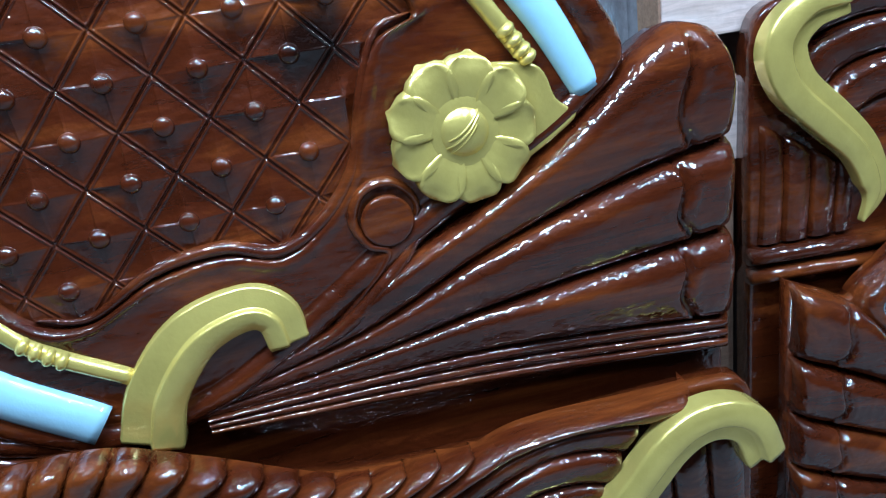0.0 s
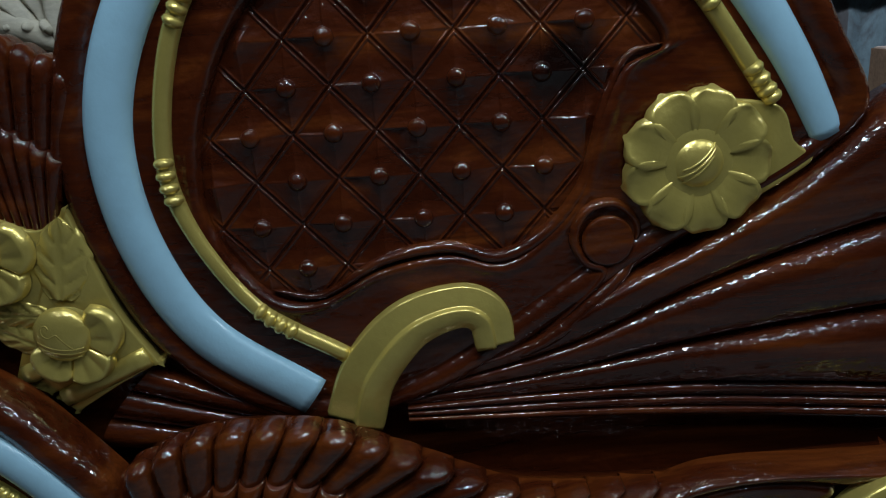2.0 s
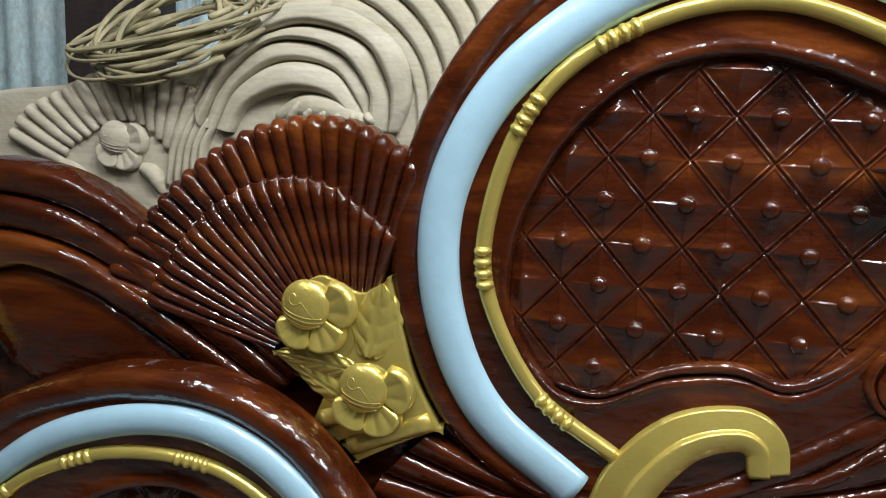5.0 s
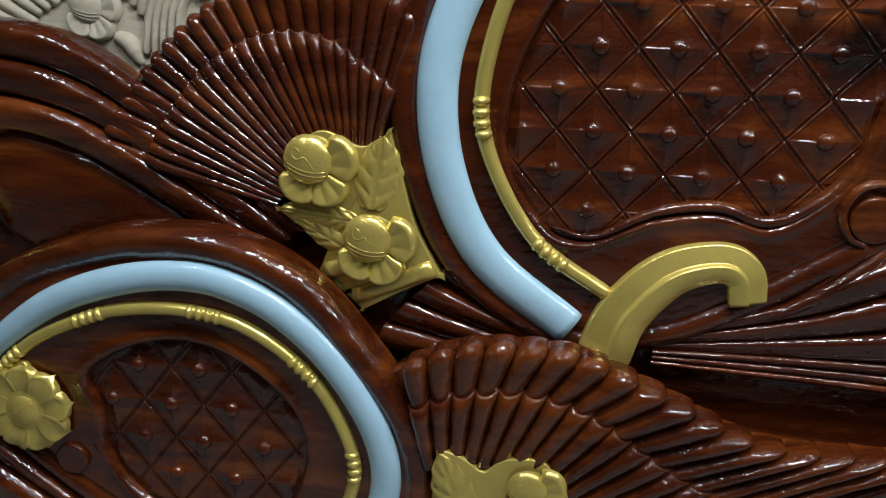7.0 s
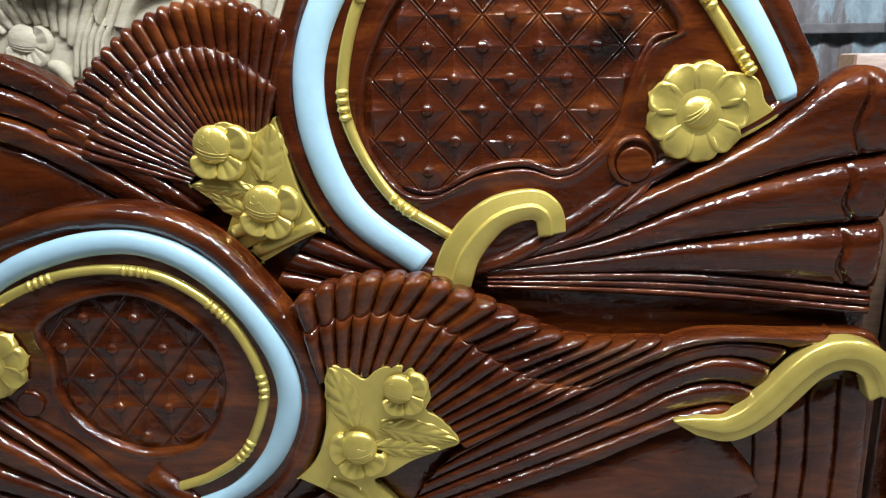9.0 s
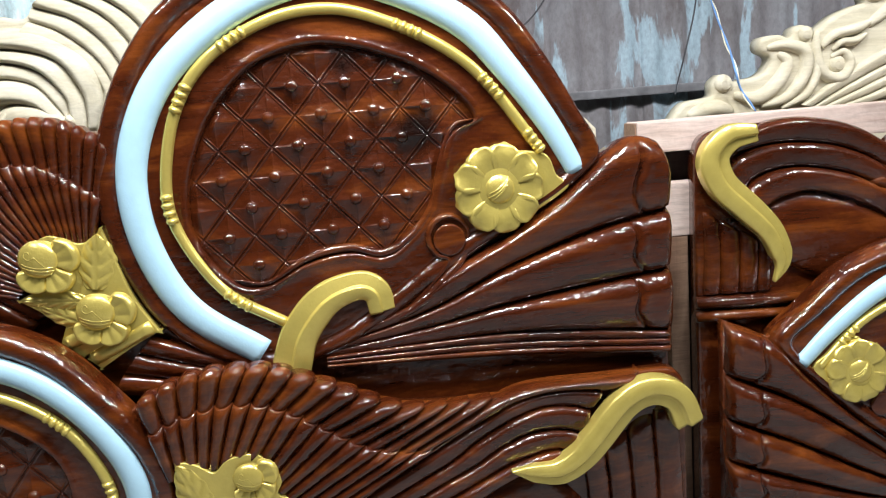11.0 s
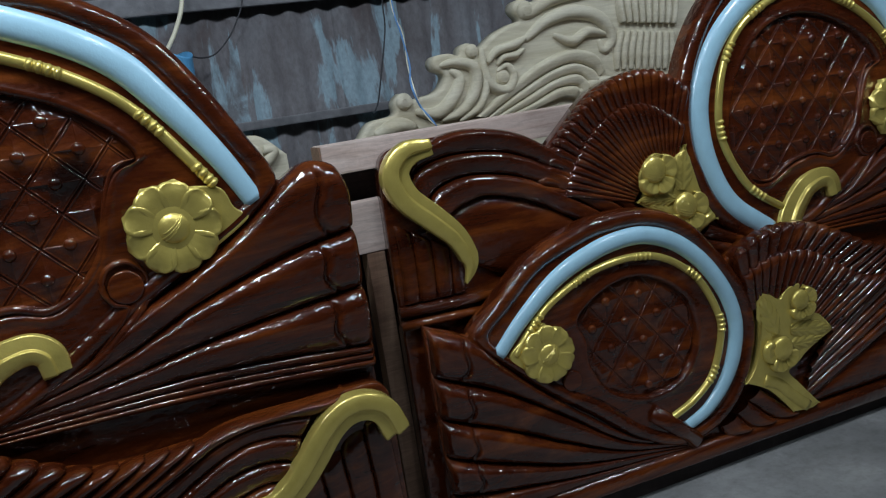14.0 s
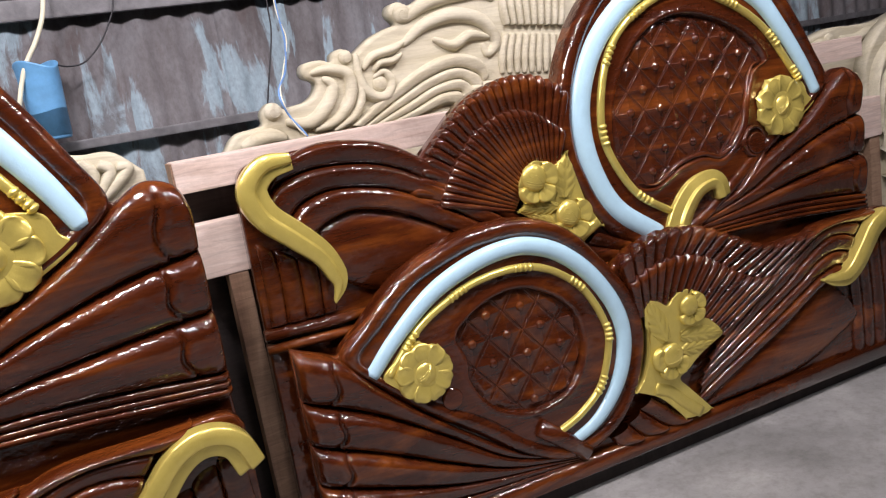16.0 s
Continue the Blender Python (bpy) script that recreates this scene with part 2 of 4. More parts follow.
def sweep(name, c, half, profile, h0, closed=False):
    """A bar along c: profile rows (offset in -1..1, height), half its half width at each point."""
    n = normals(c, closed)
    half = np.broadcast_to(half, len(c))
    pr = np.array(profile, float)
    v = c[:, None] + n[:, None] * (half[:, None] * pr[None, :, 0])[..., None]
    scale = np.clip(half / max(half.max(), 1e-6), 0.35, 1)[:, None]
    return grid_mesh(name, xzh(v, h0 + pr[None, :, 1] * scale), closed, caps=not closed)


def slab(name, outline, h_front, h_back, edge=0.008):
    """A board with that outline, rounded along its front edge."""
    n = normals(outline, True)
    area = np.sum(outline[:, 0] * np.roll(outline[:, 1], -1) - np.roll(outline[:, 0], -1) * outline[:, 1])
    n = n if area > 0 else -n
    rings = [(edge, 0), (edge * 0.45, edge * 0.13), (edge * 0.13, edge * 0.45), (0, edge), (0, h_front - h_back)]
    rows = np.stack([xzh(outline + n * i, h_front - d) for i, d in rings], 1)
    k, ns = rows.shape[:2]
    faces = [(i * ns + s, ((i + 1) % k) * ns + s, ((i + 1) % k) * ns + s + 1, i * ns + s + 1) for i in range(k) for s in range(ns - 1)]
    faces += [tuple(i * ns for i in range(k)), tuple(i * ns + ns - 1 for i in reversed(range(k)))]
    me = bpy.data.meshes.new(name)
    me.from_pydata(rows.reshape(-1, 3).tolist(), [], faces)
    bm = bmesh.new()
    bm.from_mesh(me)
    bmesh.ops.triangulate(bm, faces=[f for f in bm.faces if len(f.verts) > 4])
    bmesh.ops.recalc_face_normals(bm, faces=bm.faces)
    for f in bm.faces:
        f.smooth = abs(f.normal.y) < 0.98
    bm.to_mesh(me)
    bm.free()
    return me


def box(name, x0, x1, y0, y1, z0, z1, edge=0.004):
    bm = bmesh.new()
    bmesh.ops.create_cube(bm, size=1, matrix=Matrix.Translation(((x0 + x1) / 2, (y0 + y1) / 2, (z0 + z1) / 2)) @ Matrix.Diagonal((x1 - x0, y1 - y0, z1 - z0, 1)))
    if edge:
        bmesh.ops.bevel(bm, geom=list(bm.edges), offset=edge, segments=2, affect="EDGES", profile=0.7)
    me = bpy.data.meshes.new(name)
    bm.to_mesh(me)
    bm.free()
    return me


def dome(name, r, high, turns=12, rings=5):
    """A low round knob that looks towards the viewer."""
    a = np.linspace(0, 2 * np.pi, turns, endpoint=False)
    e = np.linspace(0, np.pi / 2 * 0.995, rings)
    c = np.stack([np.cos(a)[:, None] * r * np.cos(e), np.sin(a)[:, None] * r * np.cos(e)], -1)
    return grid_mesh(name, xzh(c, np.broadcast_to(high * np.sin(e), c.shape[:2])), True)


def tube(name, points, r, count=60, sides=8):
    c = spline(points, count)
    d = np.gradient(c, axis=0)
    d /= np.linalg.norm(d, axis=1, keepdims=True)
    side = np.cross(d, np.array([0.3, 1.0, 0.2]))
    side /= np.linalg.norm(side, axis=1, keepdims=True)
    up = np.cross(side, d)
    a = np.linspace(0, 2 * np.pi, sides + 1)
    v = c[:, None] + r * (side[:, None] * np.cos(a)[None, :, None] + up[:, None] * np.sin(a)[None, :, None])
    return grid_mesh(name, v, caps=True)


ROUND = [(-1, -0.008), (-1, 0.002), (-0.92, 0.007), (-0.7, 0.0125), (-0.35, 0.0155), (0, 0.0165), (0.35, 0.0155), (0.7, 0.0125), (0.92, 0.007), (1, 0.002), (1, -0.008)]
SCROLLED = [(-1, -0.02), (-1, 0.004), (-0.95, 0.008), (-0.86, 0.010), (-0.3, 0.0075), (-0.22, 0.008), (-0.12, 0.0165), (-0.02, 0.0185), (0.5, 0.015), (0.88, 0.011), (0.97, 0.008), (1, 0.004), (1, -0.02)]
STEPPED = [(-1, -0.02), (-1, 0.003), (-0.94, 0.008), (-0.88, 0.010), (-0.1, 0.0105), (-0.05, 0.012), (0.0, 0.019), (0.05, 0.0215), (0.12, 0.0215), (0.9, 0.015), (0.97, 0.012), (1, 0.007), (1, -0.02)]


def ends(count, a, b, power=0.5):
    """Width factors along a bar that thins to a at its start and to b at its end."""
    u = np.linspace(0, 1, count)
    rise = np.clip(u / 0.35, 0, 1) ** power
    fall = np.clip((1 - u) / 0.35, 0, 1) ** power
    return np.minimum(a + (1 - a) * rise, b + (1 - b) * fall)


# ---- carved ornaments ----
def disc_outline(x, z, r, count=32):
    a = np.linspace(0, 2 * np.pi, count, endpoint=False)
    return np.stack([x + r * np.cos(a), z + r * np.sin(a)], 1)


def scratch(parent, name, pts, centre, r, high, thick, material, lift=0.0):
    """A fine raised line drawn over a dome of radius r and that height."""
    c = spline(pts, 40)
    q = np.clip(1 - (np.linalg.norm(c - np.array(centre), axis=1) / r) ** 2, 0.01, 1)
    part(name, tube(name, np.stack([c[:, 0], -lift - high * np.sqrt(q) + thick * 0.35, c[:, 1]], 1), thick, 40, 6), material, parent)


def beads_on(parent, curve, spots, r, h):
    """Groups of turned beads along a gold rod."""
    me = dome("bead", r * 1.12, r * 1.2)
    me.materials.append(GOLD)
    for spot in spots:
        i = int(np.argmin(np.linalg.norm(curve - np.array(spot), axis=1)))
        s = np.concatenate([[0], np.cumsum(np.linalg.norm(np.diff(curve, axis=0), axis=1))])
        for k in (-1.5, -0.5, 0.5, 1.5):
            at = s[i] + k * r * 1.35
            x, z = np.interp(at, s, curve[:, 0]), np.interp(at, s, curve[:, 1])
            ob = part("bead", me, GOLD, parent)
            t = curve[min(i + 1, len(curve) - 1)] - curve[max(i - 1, 0)]
            ob.matrix_basis = pose(x, -h, z, 0, -math.degrees(math.atan2(t[1], t[0])), 0) @ Matrix.Diagonal((0.66, 1, 1, 1))


def petal_mesh(r0, r1, wide, high):
    u, s = np.linspace(0, 1, 12), np.linspace(-1, 1, 11)
    uu, ss = np.meshgrid(u, s, indexing="ij")
    half = wide * np.where(uu < 0.6, 0.42 + 0.58 * np.sin(np.pi / 2 * np.clip(uu / 0.6, 0, 1)), np.sqrt(np.clip(1 - ((uu - 0.6) / 0.402) ** 2, 0, 1)))
    rr = r0 + (r1 - r0) * uu - 0.05 * (r1 - r0) * (ss ** 2) * uu
    rim = np.maximum(np.abs(ss) ** 6, uu ** 9)
    h = high * (0.35 + 0.5 * np.sin(np.pi * uu * 0.8) + 0.35 * np.exp(-((np.maximum(np.abs(ss), uu ** 2) - 0.82) / 0.1) ** 2) - 0.3 * np.exp(-(ss / 0.5) ** 2) * uu - 1.1 * rim)
    return grid_mesh("petal", xzh(np.stack([ss * half, rr], -1), h))


def daisy(parent, x, z, r, h, count=9, turn=0.0, boss=0.36):
    """A carved gold flower: a ring of cupped petals about a domed heart with a curled cut."""
    head = part("flower", dome("flower", r * 0.72, r * 0.14, 24, 4), GOLD, parent, "gold-painted carved flower")
    head.matrix_basis = pose(x, -h, z)
    me = petal_mesh(r * 0.3, r, r * 0.36, r * 0.2)
    me.materials.append(GOLD)
    for k in range(count):
        ob = part("petal", me, GOLD, head)
        ob.matrix_basis = pose(0, -0.001 * (k % 2), 0, 0, turn + 360 * k / count, 0)
    heart = dome("heart", r * boss, r * 0.24, 28, 12)
    ob = part("heart", heart, GOLD, head)
    for k in range(3):
        pts = [(r * boss * (0.62 * q - 0.1 * k), r * boss * (0.5 * q + 0.3 - 0.28 * k - 0.15 * (1 - q * q))) for q in np.linspace(-1, 1, 7)]
        scratch(head, "cut_line", pts, (0, 0), r * boss, r * 0.24, r * 0.018, GOLD)
    return head


def bud(parent, x, z, r, h, turn, material=None, flip=1):
    """A half-open flower: a ball with a spiral and cut bands over a skirt of fluted, scalloped petals."""
    mat = material or GOLD
    head = part("flower", dome("flower", r * 0.9, r * 0.16, 20, 4), mat, parent, "carved half-open flower with fluted petals")
    head.matrix_basis = pose(x, -h, z)
    turned = math.radians(turn)
    for lo, hi in ((-172, -96), (-100, -26), (-30, 58)):
        u, v = np.linspace(0, 1, 10), np.linspace(0, 1, 29)
        uu, vv = np.meshgrid(u, v, indexing="ij")
        ang = np.radians(lo + (hi - lo) * vv)
        ang = (ang if flip > 0 else np.pi - ang) + turned
        far = r * (1.0 + 0.42 * np.sin(np.pi * np.clip(vv, 0.02, 0.98)) ** 0.5)
        rr = r * 0.45 + (far - r * 0.45) * uu
        flute = np.abs(np.sin(vv * np.pi * 3))
        hh = r * (0.2 + 0.2 * uu ** 2 + 0.05 * flute * np.sin(np.pi * uu) - 0.45 * (uu > 0.99) - 0.12 * np.exp(-(np.minimum(vv, 1 - vv) / 0.05) ** 2))
        c = np.stack([rr * np.cos(ang) + 0.08 * r, rr * np.sin(ang) - 0.06 * r], -1)
        part("petal", grid_mesh("petal", xzh(c, hh)[:, ::flip]), mat, head)
    br, bh = r * 0.8, r * 0.38
    ball = part("ball", dome("ball", br, bh, 28, 10), mat, head)
    ball.matrix_basis = pose(-0.12 * r * flip, -r * 0.14, r * 0.14)
    for k in range(3):
        t = np.linspace(-1, 1, 7)
        pts = [(flip * br * q * 0.74, br * (-0.28 - 0.17 * k - 0.16 * q - 0.12 * (1 - q * q))) for q in t]
        scratch(ball, "band", pts, (0, 0), br, bh, r * 0.028, mat)
    pts = [(flip * br * (-0.32 + (0.06 + 0.045 * k) * math.cos(0.95 * k)), br * (0.34 + (0.06 + 0.045 * k) * math.sin(0.95 * k))) for k in range(7)]
    pts += [(flip * br * 0.05, br * 0.1), (flip * br * 0.3, br * -0.25), (flip * br * 0.5, br * -0.5)]
    scratch(ball, "curl", pts, (0, 0), br, bh, r * 0.02, mat)
    return head


def leaf(parent, base, tip, wide, h, veins=5):
    """A carved gold leaf with a raised midrib and cut side veins."""
    a, b = np.array(base), np.array(tip)
    d = b - a
    ln = np.linalg.norm(d)
    d /= ln
    n = np.array([-d[1], d[0]])
    u, s = np.linspace(0, 1, 30), np.linspace(-1, 1, 17)
    uu, ss = np.meshgrid(u, s, indexing="ij")
    half = wide * np.sin(np.pi * (0.12 + 0.88 * uu)) ** 0.7 * (1 + 0.05 * np.sin(uu * veins * 6.28))
    c = a + d * (uu * ln)[..., None] + n * (ss * half)[..., None]
    vein = np.abs(((uu - 0.3 * np.abs(ss)) * veins) % 1 - 0.5)
    hh = 0.006 * (1 - ss ** 2) - 0.003 * np.exp(-(ss / 0.1) ** 2) - 0.0034 * np.exp(-(vein / 0.16) ** 2) * (np.abs(ss) > 0.2) * (np.abs(ss) < 0.85) - 0.006 * (np.abs(ss) > 0.99)
    return part("leaf", grid_mesh("leaf", xzh(c, h + hh)), GOLD, parent)


def lattice(parent, outline, h, dx, dz, phase, skip=0.018):
    """A sunk panel of small pyramids, each with a round stud at its top."""
    lo, hi = outline.min(0), outline.max(0)
    step = 0.0011
    gx, gz = np.arange(lo[0] - step, hi[0] + 2 * step, step), np.arange(lo[1] - step, hi[1] + 2 * step, step)
    px, pz = np.meshgrid(gx, gz, indexing="ij")
    q = np.stack([px.ravel(), pz.ravel()], 1)
    a, b = outline, np.roll(outline, -1, 0)
    best, near = np.full(len(q), 9.0), np.zeros((len(q), 2))
    inside = np.zeros(len(q), bool)
    for p0, p1 in zip(a, b):
        e = p1 - p0
        t = np.clip(((q - p0) @ e) / (e @ e + 1e-12), 0, 1)
        f = p0 + t[:, None] * e
        dist = np.linalg.norm(q - f, axis=1)
        m = dist < best
        best[m], near[m] = dist[m], f[m]
        cross = (p0[1] > q[:, 1]) != (p1[1] > q[:, 1])
        inside ^= cross & (q[:, 0] < p0[0] + (q[:, 1] - p0[1]) / (e[1] + 1e-12) * e[0])
    ax, az = (q[:, 0] - phase[0]) / dx, (q[:, 1] - phase[1]) / dz
    i, j = (ax + az + 1) % 2 - 1, (ax - az + 1) % 2 - 1
    edge = np.maximum(np.abs(i), np.abs(j))
    ci, cj = np.floor((ax + az + 1) / 2), np.floor((ax - az + 1) / 2)
    side = np.where(np.abs(i) > np.abs(j), np.sign(i), 2 * np.sign(j))
    wob = np.sin(ci * 7.1 + cj * 3.7 + side * 1.9)
    along = np.where(np.abs(i) > np.abs(j), j, i)
    hollow = np.sin(np.pi * np.clip(1 - edge, 0, 1)) * (1 - along ** 2)
    hh = h + 0.0102 * (1 - edge) - (0.0012 + 0.0012 * wob) * hollow + 0.0026 * wob * along * (1 - edge) * 2
    hh += 0.0022 * np.exp(-((1 - edge - 0.075) / 0.03) ** 2) - 0.0013 * np.exp(-((1 - edge) / 0.03) ** 2)
    fade = np.clip(best / 0.012, 0, 1)
    hh = h + (hh - h) * fade
    ids = np.full(len(q), -1)
    shape = px.shape
    ins = inside.reshape(shape)
    quads = ins[:-1, :-1] | ins[1:, :-1] | ins[1:, 1:] | ins[:-1, 1:]
    pos = np.where(inside[:, None], q, near)
    idx = np.arange(len(q)).reshape(shape)
    f = np.stack([idx[:-1, :-1], idx[1:, :-1], idx[1:, 1:], idx[:-1, 1:]], -1)[quads]
    used = np.unique(f)
    ids[used] = np.arange(len(used))
    me = bpy.data.meshes.new("lattice")
    me.from_pydata(xzh(pos, hh)[used].tolist(), [], ids[f].tolist())
    me.shade_smooth()
    panel = part("lattice_panel", me, VARNISH, parent, "carved lattice of varnished pyramids with studs")
    stud = dome("stud", 0.0112, 0.0092, 20, 10)
    stud.materials.append(VARNISH)
    for r in range(-6, 7):
        for c in range(-6, 7):
            x, z = phase[0] + dx * (r + c), phase[1] + dz * (r - c)
            d2 = np.linalg.norm(q - np.array([x, z]), axis=1)
            k = int(np.argmin(d2))
            if d2[k] < step * 1.5 and inside[k] and best[k] > skip:
                ob = part("stud", stud, VARNISH, panel)
                ob.matrix_basis = pose(x, -(h + 0.0068), z)
    return panel


def shell(parent, tips, mids, roots, count, h):
    """A fan shell in two tiers of rounded flutes between three curves: the tips, the step and the roots."""
    t, m, r = (spline(c, count + 1) for c in (tips, mids, roots))
    v = np.concatenate([[0], np.linspace(0, 1, 13), [1]])
    rib = np.sin(np.pi * v) ** 0.6
    s = np.concatenate([np.linspace(0, 0.8, 9), [0.86, 0.9, 0.94, 0.97, 0.99, 1.0, 1.0]])
    for k in range(count):
        tip, mid, root = (c[k] + (c[k + 1] - c[k]) * v[:, None] for c in (t, m, r))
        out = tip - mid
        wide = np.linalg.norm(t[k + 1] - t[k])
        out /= np.linalg.norm(out, axis=1, keepdims=True)
        tip = tip + out * (wide * 0.34 * (rib - 0.45))[:, None]
        lower = mid - out * 0.014
        step = mid + out * (wide * 0.16 * (0.5 - rib))[:, None]
        for name, a, b, base, tilt, drop in (("outer_flute", lower, tip, h - 0.003, 0.007, 0.014), ("inner_flute", root, step, h + 0.002, 0.009, 0.007)):
            c = a[:, None] * (1 - s[None, :, None]) + b[:, None] * s[None, :, None]
            across = np.linalg.norm(c[-1] - c[0], axis=-1)[None]
            hh = base + tilt * s[None] + np.clip(across * 0.42, 0.003, 0.017) * rib[:, None] - drop * np.clip((s[None] - 0.8) / 0.2, 0, 1) ** 2.6
            hh[0] -= 0.02
            hh[-1] -= 0.02
            hh[:, -1] -= 0.03
            part(name, grid_mesh(name, xzh(c, hh)), VARNISH, parent)


def arc(pivot, rows):
    """Points about a pivot from rows of (degrees, radius)."""
    return [(pivot[0] + r * math.cos(math.radians(a)), pivot[1] + r * math.sin(math.radians(a))) for a, r in rows]


# ---- the place ----
def setting(name, me, material, label, category):
    me.materials.append(material)
    return tagged(new(name, me), label, category, kind="structure")


FLOOR = -0.035
setting("floor", box("floor", -4, 5.5, -6, 1.2, FLOOR - 0.1, FLOOR, 0), CONCRETE, "worn grey concrete workshop floor with stains", "floor")
setting("ceiling", box("ceiling", -4, 5.5, -6, 1.2, 3.1, 3.2, 0), ROOF, "grey sheet roof of the workshop", "ceiling")
setting("wall_west", box("wall_west", -4.1, -4, -6, 1.2, FLOOR, 3.1, 0), PLASTER, "plain grey workshop wall", "wall")
setting("wall_east", box("wall_east", 5.5, 5.6, -6, 1.2, FLOOR, 3.1, 0), PLASTER, "plain grey workshop wall", "wall")
setting("wall_south", box("wall_south", -4, 5.5, -6.1, -6, FLOOR, 3.1, 0), PLASTER, "plain grey workshop wall", "wall")


def corrugated(x0, x1, y, z0, z1, pitch=0.086, deep=0.008):
    n = int((x1 - x0) / pitch * 10)
    x = np.linspace(x0, x1, n)
    z = np.linspace(z0, z1, 3)
    xx, zz = np.meshgrid(x, z, indexing="ij")
    yy = y + deep * np.sin(xx / pitch * 2 * np.pi)
    front = np.stack([xx, yy, zz], -1)
    back = front[:, ::-1] + np.array([0, 0.004, 0])
    ring = np.concatenate([front, back, front[:, :1]], 1)
    return grid_mesh("sheet", ring, caps=True)


wall = new("wall_north")
tagged(wall, "weathered grey-blue corrugated metal sheet wall", "wall", kind="structure")
for x0, x1, z0, z1, y in ((-4, -1.2, FLOOR, 2.4, 1.03), (-1.26, -0.2, FLOOR, 2.38, 1.023), (-0.26, 0.95, FLOOR, 1.40, 1.031), (0.89, 2.9, FLOOR, 1.42, 1.03), (2.84, 5.5, FLOOR, 1.4, 1.023)):
    part("sheet", corrugated(x0, x1, y, z0, z1), PALE_SHEET if x1 < 0 else SHEET, wall)

# dark sheet added behind the wall for the unlit opening above the sheets
part("upper_board", box("upper_board", -4, 5.5, 1.06, 1.1, FLOOR, 3.1, 0), DARK, wall)
for z0, z1 in ((0.983, 1.01), (1.345, 1.40)):
    setting("trim", box("wall_rail", -0.25, 5.5, 0.985, 1.008, z0, z1, 0.004), STEEL, "dusty grey steel rail across the sheet wall", "rail")


# ---- carved headboard ----
def polar_curve(points, centre, angles):
    c = spline(points, 900, True) - np.array(centre)
    a = np.unwrap(np.arctan2(c[:, 1], c[:, 0]))
    if a[-1] < a[0]:
        a, c = a[::-1], c[::-1]
    r = np.linalg.norm(c, axis=1)
    return np.interp((angles - a[0]) % (2 * np.pi) + a[0], np.append(a, a[0] + 2 * np.pi), np.append(r, r[0]))


def medallion_ring(name, parent, centre, inner, outer, h):
    """The broad flat ring about a sunk lattice, with a rounded rim."""
    n = 420
    ang = np.linspace(0, 2 * np.pi, n, endpoint=False)
    ri, ro = polar_curve(inner, centre, ang), polar_curve(outer, centre, ang)
    rows, hs = [], []
    for d, hh in ((-0.004, -0.022), (0.001, -0.010), (0.004, 0.001), (0.009, 0.004), (0.016, 0.002), (0.02, 0.0)):
        rows.append(ri + d)
        hs.append(h + hh)
    for k in np.linspace(0.12, 0.88, 8):
        rows.append(ri + 0.02 + (ro - ri - 0.06) * k)
        hs.append(h)
    for d, hh in ((0.044, 0.0), (0.04, -0.002), (0.036, 0.004), (0.026, 0.0085), (0.015, 0.008), (0.007, 0.003), (0.002, -0.006), (0.0, -0.014), (0.0, -0.05)):
        rows.append(ro - d)
        hs.append(h + hh)
    r = np.stack(rows, 1)
    c = np.array(centre) + np.stack([np.cos(ang)[:, None] * r, np.sin(ang)[:, None] * r], -1)
    return part(name, grid_mesh(name, xzh(c, np.broadcast_to(np.array(hs), r.shape)), True), VARNISH, parent)


def strands(parent, name, curves, h, high, count=70, scallop=False, lean=False, material=None):
    cs = [spline(c, count) for c in curves]
    s = np.concatenate([[0], np.linspace(0, 1, 15), [1]])
    u = np.linspace(0, 1, count)
    for a, b in zip(cs[:-1], cs[1:]):
        wide = np.linalg.norm(a - b, axis=1)[:, None]
        k = np.clip(wide / 0.06, 0.2, 1.2)
        uu, ss = np.meshgrid(u, s, indexing="ij")
        c = a[:, None] * (1 - ss[..., None]) + b[:, None] * ss[..., None]
        rise = h - 0.004 + high * k * np.sin(np.pi * ss) ** 0.5 * (1.25 - 0.55 * ss)
        if lean:
            ridge = np.interp(ss, [0, 0.06, 0.16, 0.28, 0.5, 0.8, 0.93, 1], [-0.1, 0.5, 0.86, 1.0, 0.93, 0.72, 0.48, -0.15])
            rise = h - 0.004 + high * k * ridge
        if scallop:
            cut = 0.87 + 0.05 * ss + 0.017 * np.sin(2 * np.pi * ss + 0.4)
            rise -= 0.012 * np.exp(-((uu - cut) / 0.006) ** 2) * np.clip(ss / 0.12, 0, 1) + 0.003 * np.clip((uu - cut) / 0.01, 0, 1)
            rise += 0.004 * np.exp(-((uu - cut - 0.02) / 0.012) ** 2) * np.sin(np.pi * ss)
            rise -= 0.014 * np.clip((uu - 0.965) / 0.035, 0, 1) ** 2
        rise[:, 0] -= 0.03
        rise[:, -1] -= 0.02
        rise[-1] -= 0.02
        part(name, grid_mesh(name, xzh(c, rise)), material or VARNISH, parent)


H_PANEL = [(-0.265, 0.720), (-0.318, 0.797), (-0.322, 0.877), (-0.299, 0.958), (-0.250, 1.038), (-0.174, 1.100), (-0.067, 1.121), (0.056, 1.088), (0.145, 1.035), (0.190, 0.975),
           (0.145, 0.950), (0.115, 0.885), (0.094, 0.815), (0.052, 0.766), (0.006, 0.742), (-0.055, 0.756), (-0.131, 0.742), (-0.207, 0.707)]
